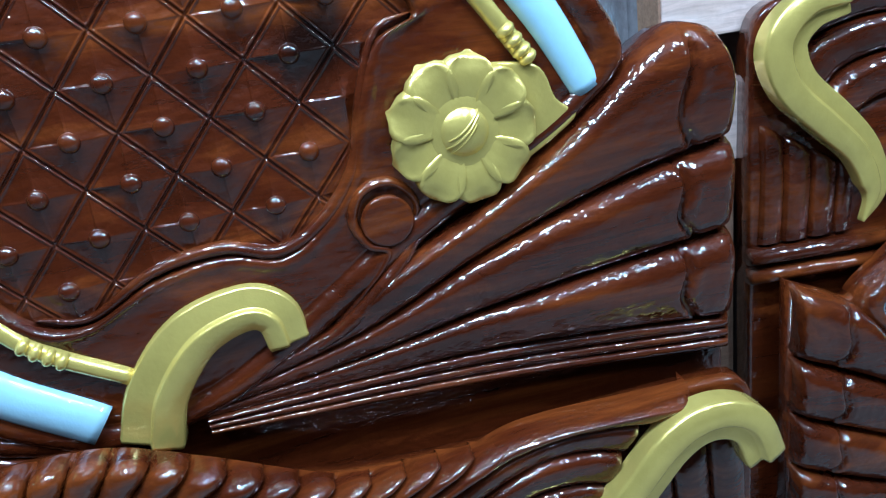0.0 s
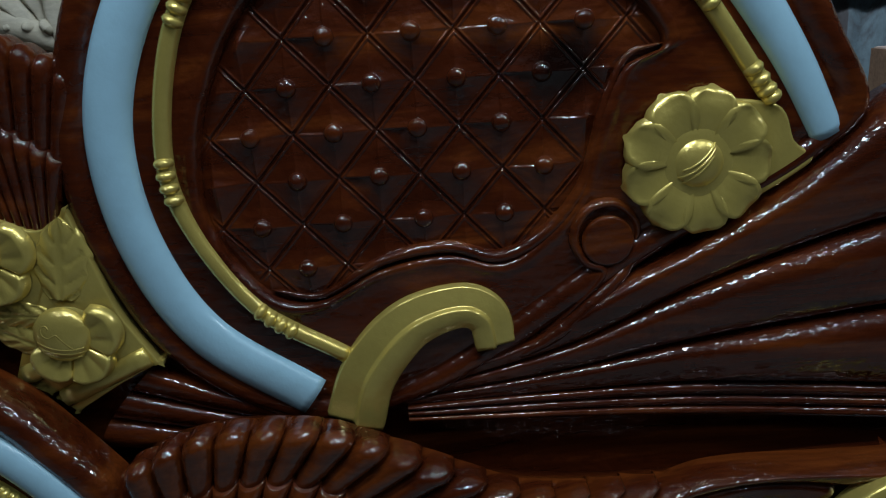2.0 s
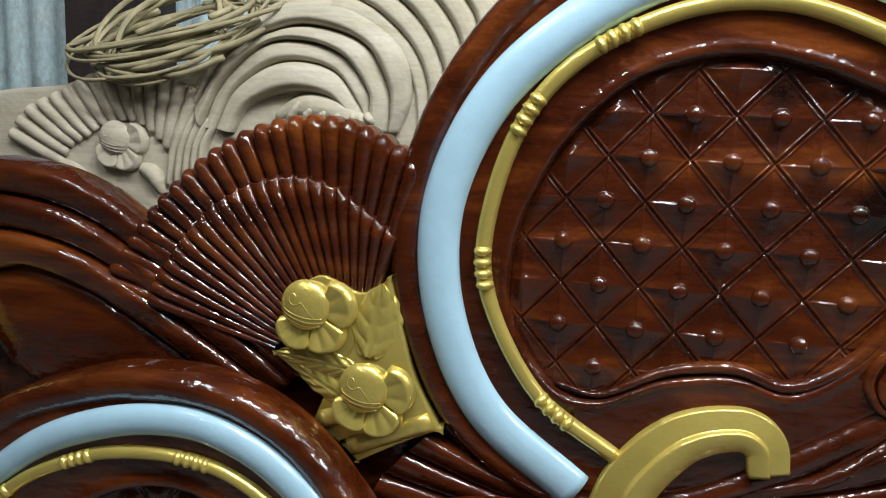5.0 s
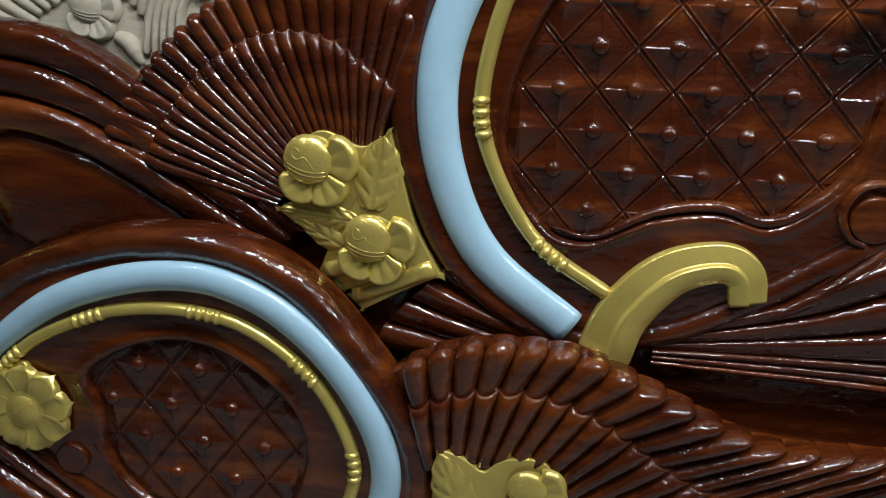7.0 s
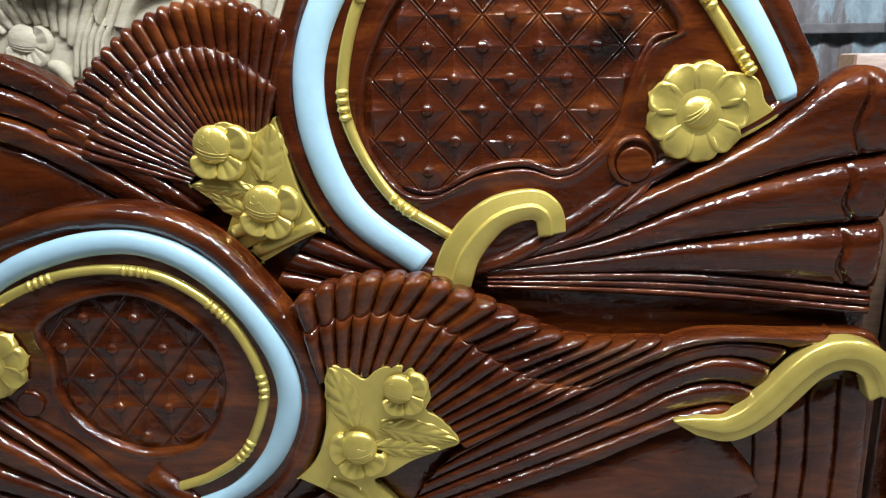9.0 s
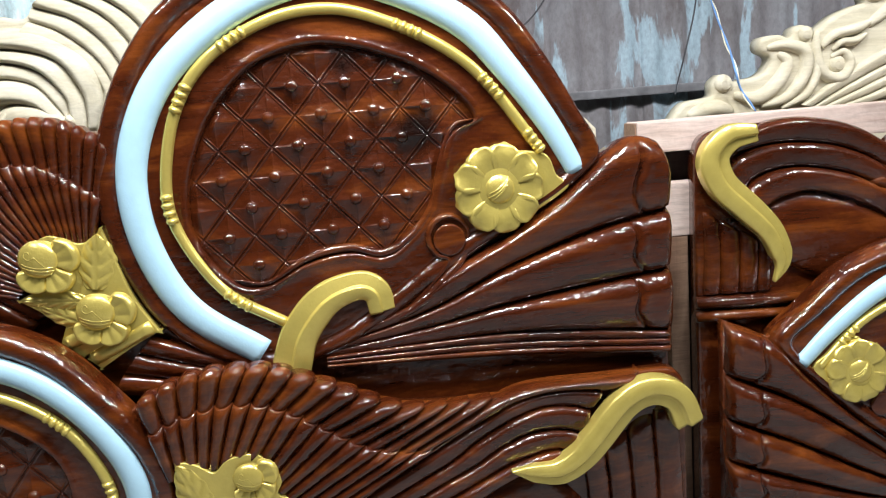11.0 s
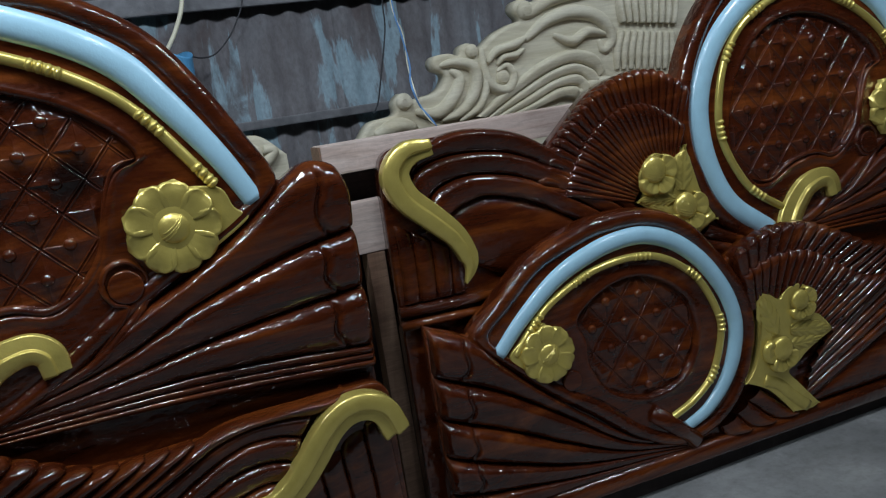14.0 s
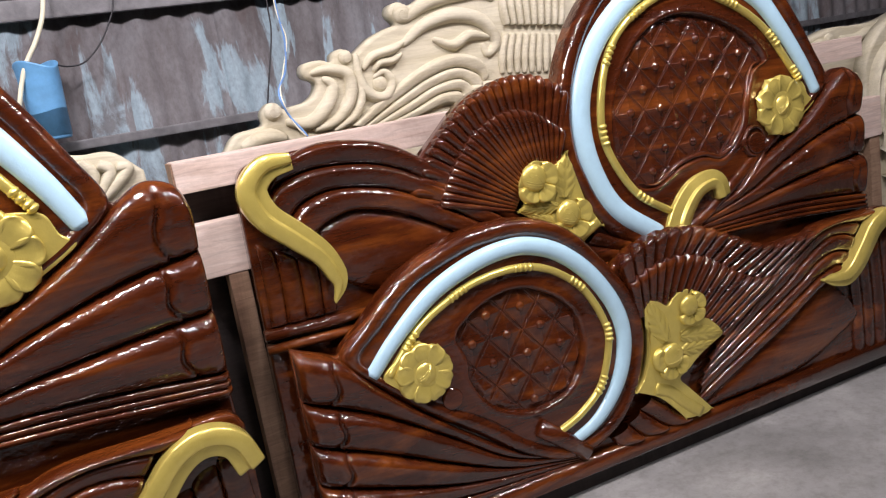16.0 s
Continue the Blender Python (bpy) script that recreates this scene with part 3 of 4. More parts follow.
H_RIM = [(-0.478, 0.934), (-0.448, 1.044), (-0.386, 1.150), (-0.304, 1.228), (-0.182, 1.279), (-0.050, 1.290), (0.090, 1.272), (0.190, 1.225), (0.261, 1.172), (0.322, 1.090), (0.384, 0.981), (0.422, 0.897),
         (0.370, 0.840), (0.280, 0.785), (0.180, 0.730), (0.090, 0.670), (0.000, 0.615), (-0.100, 0.565), (-0.222, 0.543), (-0.324, 0.582), (-0.411, 0.661), (-0.461, 0.766), (-0.481, 0.846)]
H_BLUE = [(-0.228, 0.583), (-0.346, 0.675), (-0.404, 0.793), (-0.415, 0.918), (-0.379, 1.030), (-0.311, 1.118), (-0.192, 1.198), (-0.050, 1.233), (0.070, 1.203), (0.184, 1.140), (0.254, 1.060), (0.326, 0.955), (0.374, 0.865)]
H_GOLD = [(-0.182, 0.636), (-0.279, 0.702), (-0.344, 0.808), (-0.359, 0.897), (-0.327, 1.025), (-0.260, 1.113), (-0.148, 1.170), (-0.042, 1.180), (0.061, 1.148), (0.156, 1.095), (0.222, 1.032), (0.307, 0.911)]


def headboard():
    top = thing("headboard", "carved dark varnished wooden bed headboard with gold and pale blue trim", "headboard", "carved bed boards")
    left = spline([(-1.248, 0.888), (-1.231, 0.933), (-1.186, 0.950), (-1.064, 0.957), (-0.976, 0.949), (-0.903, 0.925), (-0.844, 0.887)], 40)
    fan = spline([(-0.80, 0.925), (-0.71, 1.0), (-0.616, 1.032), (-0.54, 1.03), (-0.49, 1.0), (-0.462, 0.97)], 30)
    disc = spline([(-0.45, 1.0), (-0.41, 1.085), (-0.3, 1.215), (-0.05, 1.28), (0.18, 1.222), (0.317, 1.085), (0.40, 0.93), (0.415, 0.9)], 60)
    toe = spline([(0.43, 0.892), (0.477, 0.914), (0.525, 0.905), (0.549, 0.865)], 14)
    part("panel", slab("panel", np.vstack([[(0.549, FLOOR)], [(-1.252, FLOOR)], left, fan, disc, toe])[::-1], -0.02, -0.055), VARNISH, top)
    medallion_ring("medallion", top, (-0.04, 0.92), H_PANEL, H_RIM, 0.0)
    lattice(top, spline(H_PANEL, 160, True), -0.011, 0.0462, 0.0515, (-0.125, 0.953))
    c = spline(H_BLUE, 150)
    part("blue_band", sweep("blue_band", c, 0.0268 * np.interp(np.linspace(0, 1, 150), [0, 0.8, 1], [1, 1, 0.68]), ROUND, -0.001), BLUE, top, "pale blue painted band")
    c = spline(H_GOLD, 150)
    rod = part("gold_rod", sweep("gold_rod", c, 0.0105, [(x, y * 0.75) for x, y in ROUND], -0.001), GOLD, top, "gold-painted rod with beads")
    beads_on(rod, c, [(-0.26, 0.69), (-0.354, 0.865), (-0.308, 1.045), (-0.216, 1.135), (0.085, 1.136), (0.222, 1.031), (0.300, 0.922)], 0.0105, 0.004)
    # spiral button beside the flower
    part("button", slab("button", disc_outline(0.129, 0.76, 0.030), 0.011, -0.01, 0.004), VARNISH, top)
    part("button_rim", sweep("button_rim", spline([(0.158, 0.742), (0.164, 0.775), (0.14, 0.802), (0.106, 0.797), (0.091, 0.765), (0.104, 0.735), (0.125, 0.722), (0.09, 0.68), (0.05, 0.645)], 60), 0.007 * ends(60, 0.4, 0.4), ROUND, -0.006), VARNISH, top)
    part("button_stem", sweep("button_stem", spline([(0.16, 0.735), (0.13, 0.7), (0.075, 0.652), (0.02, 0.62)], 40), 0.011 * ends(40, 0.4, 0.4), ROUND, -0.002), VARNISH, top)
    part("panel_lip", sweep("panel_lip", spline([(0.19, 0.975), (0.15, 0.962), (0.125, 0.905), (0.103, 0.825), (0.06, 0.772), (0.006, 0.746), (-0.055, 0.762), (-0.13, 0.75), (-0.205, 0.712), (-0.262, 0.722)], 90), 0.008 * ends(90, 0.05, 0.05), [(x, y * 0.7) for x, y in ROUND], -0.008), VARNISH, top)
    # gold flower with its corner leaf
    part("corner_leaf", slab("corner_leaf", spline([(0.226, 0.78), (0.352, 0.833), (0.335, 0.862), (0.308, 0.905), (0.2, 0.9)], 60, True), 0.008, -0.012, 0.004), GOLD, top)
    daisy(top, 0.226, 0.846, 0.086, 0.009, 9, 12, 0.36)
    # hook
    c = spline([(-0.180, 0.552), (-0.157, 0.615), (-0.106, 0.672), (-0.045, 0.692), (-0.013, 0.677), (-0.004, 0.640)], 70)
    part("hook", sweep("hook", c, np.interp(np.linspace(0, 1, 70), [0, 0.4, 0.7, 1], [0.0365, 0.033, 0.027, 0.0245]), [(-x, y) for x, y in STEPPED], 0.004), GOLD, top, "gold-painted carved hook")
    # rays that fan out to the edge
    rays = [[(-0.115, 0.586), (0.040, 0.642), (0.128, 0.701), (0.236, 0.756), (0.345, 0.821), (0.434, 0.893), (0.483, 0.918), (0.530, 0.905), (0.552, 0.865)],
            [(-0.115, 0.577), (0.080, 0.630), (0.234, 0.698), (0.400, 0.750), (0.552, 0.779)],
            [(-0.115, 0.570), (0.080, 0.598), (0.228, 0.627), (0.400, 0.649), (0.552, 0.663)],
            [(-0.115, 0.563), (0.080, 0.569), (0.228, 0.571), (0.400, 0.558), (0.552, 0.539)]]
    strands(top, "ray", rays, 0.002, 0.021, 240, True, True)
    thin = [rays[-1], [(-0.115, 0.556), (0.228, 0.553), (0.552, 0.525)], [(-0.115, 0.548), (0.228, 0.539), (0.552, 0.511)], [(-0.115, 0.540), (0.228, 0.525), (0.552, 0.496)]]
    strands(top, "ray_moulding", thin, 0.004, 0.03, 60)
    strands(top, "ray", [[(-0.42, 0.635), (-0.33, 0.592), (-0.22, 0.553)], [(-0.45, 0.605), (-0.33, 0.565), (-0.21, 0.54)], [(-0.48, 0.57), (-0.33, 0.538), (-0.2, 0.527)], [(-0.5, 0.53), (-0.33, 0.51), (-0.2, 0.51)]], 0.0, 0.02, 30)
    # fan shell and waves
    hub = (-0.53, 0.70)
    shell(top, arc(hub, [(72, 0.29), (77, 0.303), (84, 0.318), (92, 0.332), (104, 0.342), (119, 0.345), (137, 0.346), (156, 0.36), (166, 0.375)]),
          arc(hub, [(72, 0.2), (80, 0.213), (98, 0.257), (115, 0.28), (134, 0.288), (157, 0.297), (166, 0.3)]), arc(hub, [(72, 0.1), (120, 0.1), (166, 0.11)]), 23, 0.0)
    waves = [[(-1.172, 0.908), (-1.136, 0.943), (-1.064, 0.963), (-0.976, 0.955), (-0.903, 0.931), (-0.830, 0.885), (-0.740, 0.820), (-0.660, 0.750), (-0.590, 0.690)],
             [(-1.197, 0.862), (-1.168, 0.893), (-1.088, 0.912), (-0.988, 0.906), (-0.908, 0.882), (-0.839, 0.843), (-0.720, 0.765), (-0.610, 0.680)],
             [(-1.158, 0.815), (-1.126, 0.845), (-1.068, 0.861), (-0.998, 0.857), (-0.918, 0.836), (-0.847, 0.800), (-0.730, 0.725), (-0.630, 0.660)],
             [(-1.118, 0.762), (-1.091, 0.788), (-1.056, 0.801), (-1.009, 0.808), (-0.928, 0.787), (-0.857, 0.753), (-0.750, 0.690), (-0.650, 0.635)]]
    strands(top, "wave", waves, -0.002, 0.022, 80, False, True)
    strands(top, "wave_field", [waves[-1], [(-1.096, 0.708), (-1.047, 0.650), (-0.948, 0.613), (-0.799, 0.588), (-0.660, 0.600)]], -0.008, 0.012, 60)
    for z, w in ((0.588, 0.012), (0.558, 0.012)):
        part("moulding", sweep("moulding", np.array([(-1.254, z), (-1.15, z - 0.002), (-1.0, z - 0.004)]), w, ROUND, -0.012), VARNISH, top)
    strands(top, "side_flute", [[(x, 0.604), (x + 0.004, 0.69), (x + 0.002, 0.79 - 0.6 * (x + 1.24))] for x in (-1.236, -1.2, -1.158, -1.118, -1.09)], -0.014, 0.014, 20)
    c = spline([(-1.135, 0.937), (-1.19, 0.930), (-1.223, 0.892), (-1.207, 0.838), (-1.155, 0.786), (-1.109, 0.738), (-1.086, 0.69), (-1.084, 0.66), (-1.101, 0.628)], 100)
    part("scroll", sweep("scroll", c, np.interp(np.linspace(0, 1, 100), [0, 0.12, 0.28, 0.6, 0.85, 1], [0.018, 0.027, 0.031, 0.029, 0.022, 0.002]), [(-x, y) for x, y in SCROLLED], 0.022), GOLD, top, "gold-painted carved S-scroll")
    # double flower spray
    spray = part("flower_spray", slab("flower_spray", spline([(-0.475, 0.839), (-0.475, 0.839), (-0.458, 0.777), (-0.438, 0.71), (-0.403, 0.647), (-0.403, 0.647), (-0.454, 0.622), (-0.511, 0.589), (-0.511, 0.589), (-0.533, 0.609), (-0.533, 0.609), (-0.508, 0.628), (-0.538, 0.614), (-0.538, 0.614), (-0.573, 0.634), (-0.573, 0.634), (-0.533, 0.66), (-0.575, 0.687), (-0.629, 0.725), (-0.629, 0.725), (-0.605, 0.738), (-0.615, 0.79), (-0.57, 0.835), (-0.513, 0.817)], 170, True), 0.013, -0.015, 0.0022), GOLD, top, "gold-painted carved flower spray")
    leaf(spray, (-0.500, 0.735), (-0.482, 0.832), 0.034, 0.012, 4)
    leaf(spray, (-0.520, 0.716), (-0.626, 0.728), 0.02, 0.013, 5)
    leaf(spray, (-0.522, 0.672), (-0.600, 0.714), 0.02, 0.012, 4)
    for a, b in (((-0.562, 0.642), (-0.500, 0.664)), ((-0.522, 0.609), (-0.414, 0.657))):
        part("stem", sweep("stem", np.linspace(a, b, 8), 0.0125, [(x, y * 0.5) for x, y in ROUND], 0.012), GOLD, spray)
    bud(spray, -0.577, 0.792, 0.042, 0.017, 4)
    bud(spray, -0.497, 0.69, 0.042, 0.018, 0)
    return top


def footboard():
    low = thing("footboard", "low carved varnished wooden bed footboard with gold and pale blue trim", "footboard", "carved bed boards")
    left = spline([(-1.25, 0.553), (-1.2, 0.53), (-1.158, 0.512)], 8)
    crest = spline([(-1.14, 0.522), (-1.092, 0.56), (-0.994, 0.643), (-0.86, 0.695), (-0.78, 0.708), (-0.70, 0.708), (-0.62, 0.688), (-0.545, 0.642), (-0.49, 0.58), (-0.45, 0.53)], 60)
    fan = spline([(-0.43, 0.545), (-0.375, 0.573), (-0.29, 0.586), (-0.205, 0.577), (-0.12, 0.54), (-0.04, 0.503), (0.05, 0.484), (0.2, 0.478), (0.31, 0.49), (0.468, 0.496), (0.54, 0.493), (0.562, 0.465)], 60)
    part("panel", slab("panel", np.vstack([[(0.562, 0.048)], [(-1.25, 0.048)], left, crest, fan])[::-1], -0.02, -0.05), VARNISH, low)
    panel = [(-0.886, 0.49), (-0.811, 0.54), (-0.724, 0.553), (-0.642, 0.52), (-0.58, 0.455), (-0.572, 0.37), (-0.622, 0.285), (-0.72, 0.262), (-0.82, 0.3), (-0.868, 0.373), (-0.87, 0.43)]
    rim = [(-1.15, 0.518), (-1.092, 0.57), (-0.994, 0.651), (-0.86, 0.702), (-0.78, 0.715), (-0.70, 0.715), (-0.62, 0.695), (-0.545, 0.649), (-0.49, 0.587), (-0.44, 0.52), (-0.405, 0.46), (-0.385, 0.385),
           (-0.395, 0.3), (-0.44, 0.2), (-0.52, 0.13), (-0.64, 0.105), (-0.76, 0.155), (-0.88, 0.25), (-0.99, 0.335), (-1.08, 0.42), (-1.14, 0.48)]
    medallion_ring("medallion", low, (-0.72, 0.41), panel, rim, 0.0)
    lattice(low, spline(panel, 110, True), -0.011, 0.045, 0.0565, (-0.719, 0.40))
    c = spline([(-1.098, 0.455), (-1.03, 0.522), (-0.935, 0.594), (-0.84, 0.634), (-0.755, 0.651), (-0.68, 0.647), (-0.60, 0.613), (-0.525, 0.545), (-0.467, 0.45), (-0.452, 0.36), (-0.485, 0.26), (-0.555, 0.185), (-0.635, 0.15)], 130)
    part("blue_band", sweep("blue_band", c, 0.0215 * np.interp(np.linspace(0, 1, 130), [0, 0.25, 0.8, 1], [0.75, 1, 1, 0.66]), ROUND, -0.001), BLUE, low, "pale blue painted band")
    c = spline([(-1.06, 0.445), (-0.974, 0.53), (-0.885, 0.577), (-0.82, 0.597), (-0.736, 0.604), (-0.661, 0.592), (-0.595, 0.556), (-0.543, 0.505), (-0.505, 0.43), (-0.497, 0.365), (-0.535, 0.267), (-0.60, 0.215), (-0.668, 0.188)], 130)
    rod = part("gold_rod", sweep("gold_rod", c, 0.0095, [(x, y * 0.75) for x, y in ROUND], -0.001), GOLD, low, "gold-painted rod with beads")
    beads_on(rod, c, [(-1.0, 0.51), (-0.87, 0.58), (-0.705, 0.601), (-0.565, 0.53), (-0.503, 0.39), (-0.535, 0.267)], 0.0095, 0.004)
    part("button", slab("button", disc_outline(-0.925, 0.352, 0.025), 0.007, -0.01, 0.004), VARNISH, low)
    part("corner_leaf", slab("corner_leaf", spline([(-0.985, 0.375), (-1.072, 0.436), (-1.04, 0.475), (-0.975, 0.5)], 50, True), 0.008, -0.012, 0.004), GOLD, low)
    daisy(low, -0.982, 0.432, 0.07, 0.009, 9, 0, 0.4)
    rays = [[(-1.25, 0.553), (-1.16, 0.51), (-1.09, 0.432), (-1.0, 0.345), (-0.9, 0.262), (-0.76, 0.16), (-0.62, 0.112)],
            [(-1.25, 0.44), (-1.1, 0.37), (-0.95, 0.27), (-0.8, 0.165), (-0.62, 0.106)],
            [(-1.25, 0.345), (-1.1, 0.28), (-0.95, 0.205), (-0.8, 0.14), (-0.62, 0.101)],
            [(-1.25, 0.255), (-1.1, 0.2), (-0.9, 0.14), (-0.62, 0.097)],
            [(-1.25, 0.165), (-1.1, 0.14), (-0.9, 0.112), (-0.62, 0.093)],
            [(-1.25, 0.09), (-1.1, 0.09), (-0.9, 0.09), (-0.62, 0.088)]]
    strands(low, "ray", [r[::-1] for r in rays], -0.002, 0.024, 240, True, True)
    part("cross_bar", sweep("cross_bar", np.array([(-0.72, 0.215), (-0.66, 0.165), (-0.6, 0.11)]), 0.022, ROUND, 0.0), VARNISH, low)
    shell(low, [(-0.435, 0.545), (-0.39, 0.57), (-0.334, 0.589), (-0.261, 0.593), (-0.2, 0.588), (-0.146, 0.567), (-0.08, 0.537), (-0.018, 0.506), (0.028, 0.488), (0.081, 0.482), (0.166, 0.485), (0.235, 0.482)],
          [(-0.42, 0.492), (-0.352, 0.520), (-0.265, 0.531), (-0.19, 0.513), (-0.109, 0.464), (-0.044, 0.424), (0.02, 0.405), (0.075, 0.402)],
          [(-0.40, 0.40), (-0.36, 0.41), (-0.30, 0.415), (-0.24, 0.39), (-0.205, 0.355), (-0.175, 0.32), (-0.15, 0.29), (-0.135, 0.28)], 17, 0.0)
    waves = [[(-0.165, 0.263), (-0.135, 0.283), (-0.02, 0.352), (0.075, 0.404), (0.15, 0.45), (0.22, 0.488), (0.284, 0.499), (0.391, 0.498), (0.475, 0.498)],
             [(-0.19, 0.236), (-0.15, 0.262), (-0.017, 0.343), (0.032, 0.371), (0.119, 0.418), (0.185, 0.451), (0.218, 0.468), (0.283, 0.483), (0.357, 0.481), (0.405, 0.472)],
             [(-0.215, 0.205), (-0.165, 0.232), (-0.02, 0.307), (0.06, 0.346), (0.115, 0.375), (0.16, 0.406), (0.226, 0.439), (0.28, 0.455), (0.334, 0.452), (0.38, 0.437)],
             [(-0.23, 0.175), (-0.175, 0.203), (0.0, 0.285), (0.1, 0.333), (0.155, 0.359), (0.2, 0.386), (0.255, 0.407), (0.309, 0.409), (0.359, 0.395)],
             [(-0.24, 0.143), (-0.185, 0.17), (0.03, 0.265), (0.146, 0.319), (0.207, 0.348), (0.251, 0.362), (0.30, 0.37), (0.335, 0.36)],
             [(-0.245, 0.11), (-0.19, 0.135), (0.05, 0.235), (0.15, 0.285), (0.21, 0.315), (0.25, 0.328), (0.29, 0.328)]]
    strands(low, "wave", waves, -0.002, 0.018, 80, False, True)
    strands(low, "wave_field", [waves[-1], [(-0.2, 0.1), (0.05, 0.1), (0.2, 0.12), (0.4, 0.2)]], -0.01, 0.012, 40)
    strands(low, "ray", [[(-0.39, 0.19), (-0.31, 0.12), (-0.26, 0.09)], [(-0.43, 0.165), (-0.37, 0.11), (-0.34, 0.09)], [(-0.47, 0.14), (-0.44, 0.105), (-0.42, 0.09)], [(-0.52, 0.12), (-0.51, 0.1), (-0.5, 0.09)]], -0.002, 0.015, 24)
    strands(low, "side_flute", [[(x, 0.09), (x + 0.003, 0.25), (x - 0.006, 0.33 + 0.55 * (x - 0.33))] for x in (0.36, 0.405, 0.45, 0.5, 0.55)], -0.014, 0.014, 20)
    c = spline([(0.213, 0.348), (0.261, 0.338), (0.304, 0.336), (0.345, 0.358), (0.384, 0.399), (0.427, 0.448), (0.465, 0.470), (0.503, 0.469), (0.533, 0.448), (0.551, 0.402)], 100)
    part("scroll", sweep("scroll", c, np.interp(np.linspace(0, 1, 100), [0, 0.1, 0.22, 0.4, 1], [0.002, 0.017, 0.024, 0.027, 0.0275]), SCROLLED, 0.02), GOLD, low, "gold-painted carved S-scroll")
    spray = part("flower_spray", slab("flower_spray", spline([(-0.378, 0.44), (-0.378, 0.44), (-0.345, 0.43), (-0.315, 0.411), (-0.29, 0.432), (-0.245, 0.438), (-0.22, 0.42), (-0.2, 0.383), (-0.21, 0.356), (-0.185, 0.34), (-0.151, 0.297), (-0.181, 0.28), (-0.235, 0.257), (-0.279, 0.228), (-0.305, 0.215),
                                                              (-0.272, 0.175), (-0.213, 0.107), (-0.213, 0.107), (-0.24, 0.098), (-0.301, 0.104), (-0.301, 0.104), (-0.338, 0.148), (-0.381, 0.188), (-0.441, 0.218), (-0.441, 0.218), (-0.413, 0.248), (-0.394, 0.29), (-0.382, 0.35), (-0.377, 0.4)], 150, True), 0.013, -0.015, 0.0022), GOLD, low, "gold-painted carved flower spray")
    leaf(spray, (-0.335, 0.325), (-0.375, 0.434), 0.032, 0.012, 4)
    leaf(spray, (-0.29, 0.325), (-0.155, 0.3), 0.026, 0.013, 5)
    leaf(spray, (-0.30, 0.285), (-0.185, 0.282), 0.022, 0.012, 4)
    part("stem", sweep("stem", spline([(-0.385, 0.212), (-0.34, 0.19), (-0.30, 0.15), (-0.25, 0.107)], 16), 0.016, [(x, y * 0.4) for x, y in ROUND], 0.011), GOLD, spray)
    bud(spray, -0.252, 0.393, 0.034, 0.015, 14)
    bud(spray, -0.332, 0.28, 0.040, 0.016, 6, None, -1)
    part("bottom_rail", sweep("bottom_rail", np.array([(-1.25, 0.07), (-0.3, 0.07), (0.562, 0.07)]), 0.024, ROUND, -0.008), VARNISH, low)
    # dark strip props the board and stands in for the shadow beneath it
    part("bearer", box("bearer", -1.2, 0.52, 0.026, 0.06, FLOOR - 0.005, 0.05), UMBER, low, "added dark strip for the shadow gap under the board")
    return low


MOVED = pose(1.8997, 0.0347, -0.0503, -2.33, 0.6, -2.71)
first_head, first_foot = headboard(), footboard()
first_foot.matrix_basis = pose(-0.012, -0.072, -0.012)
copy_thing(first_head, MOVED)
copy_thing(first_foot, MOVED @ pose(0.032, -0.06, 0.006))


# ---- unfinished carved boards behind ----
def raw_board(name, label, outline, m):
    ob = thing(name, label, "headboard", "raw carved boards", m)
    part("panel", slab("panel", np.array(outline), 0.0, -0.045, 0.01), RAW, ob)
    return ob


def raw_strand(ob, pts, w, a=0.35, b=0.25, high=1.2):
    part("strand", sweep("strand", spline(pts, 60), w * ends(60, a, b), [(x, y * high) for x, y in ROUND], -0.002), RAW, ob)


def raw_ball(ob, x, z, r):
    ball = part("ball", dome("ball", r, r * 0.6, 24, 8), RAW, ob)
    ball.matrix_basis = pose(x, 0.001, z)
    pts = [(r * (0.1 + 0.1 * k) * math.cos(0.9 * k), r * (0.1 + 0.1 * k) * math.sin(0.9 * k)) for k in range(9)]
    scratch(ball, "curl", pts, (0, 0), r, r * 0.6, r * 0.06, RAW)


scroll_top = spline([(0.68, 0.9), (0.701, 0.927), (0.734, 0.962), (0.781, 0.969), (0.802, 0.975), (0.803, 1.001), (0.826, 1.021), (0.849, 1.01), (0.855, 1.0), (0.876, 1.005), (0.912, 1.01), (0.936, 1.026), (0.944, 1.051), (0.917, 1.068), (0.922, 1.095), (0.965, 1.1), (0.992, 1.091), (0.999, 1.11),
                     (1.024, 1.119), (1.044, 1.099), (1.069, 1.114), (1.103, 1.136), (1.152, 1.153), (1.178, 1.16), (1.16, 1.184), (1.168, 1.205), (1.193, 1.211), (1.222, 1.201), (1.30, 1.235), (1.49, 1.31), (1.71, 1.35), (1.93, 1.31), (2.15, 1.22), (2.37, 1.17), (2.5, 1.0)], 260)
ob = raw_board("raw_headboard", "unfinished pale carved wooden headboard with scrolls, behind the timber rail", np.vstack([scroll_top, [(2.5, FLOOR)], [(0.68, FLOOR)]])[::-1], pose(0, 0.35, 0))
raw_strand(ob, [(1.053, 1.104), (1.052, 1.046), (1.071, 1.004), (1.112, 0.992), (1.135, 1.024), (1.118, 1.051), (1.089, 1.04)], 0.014)
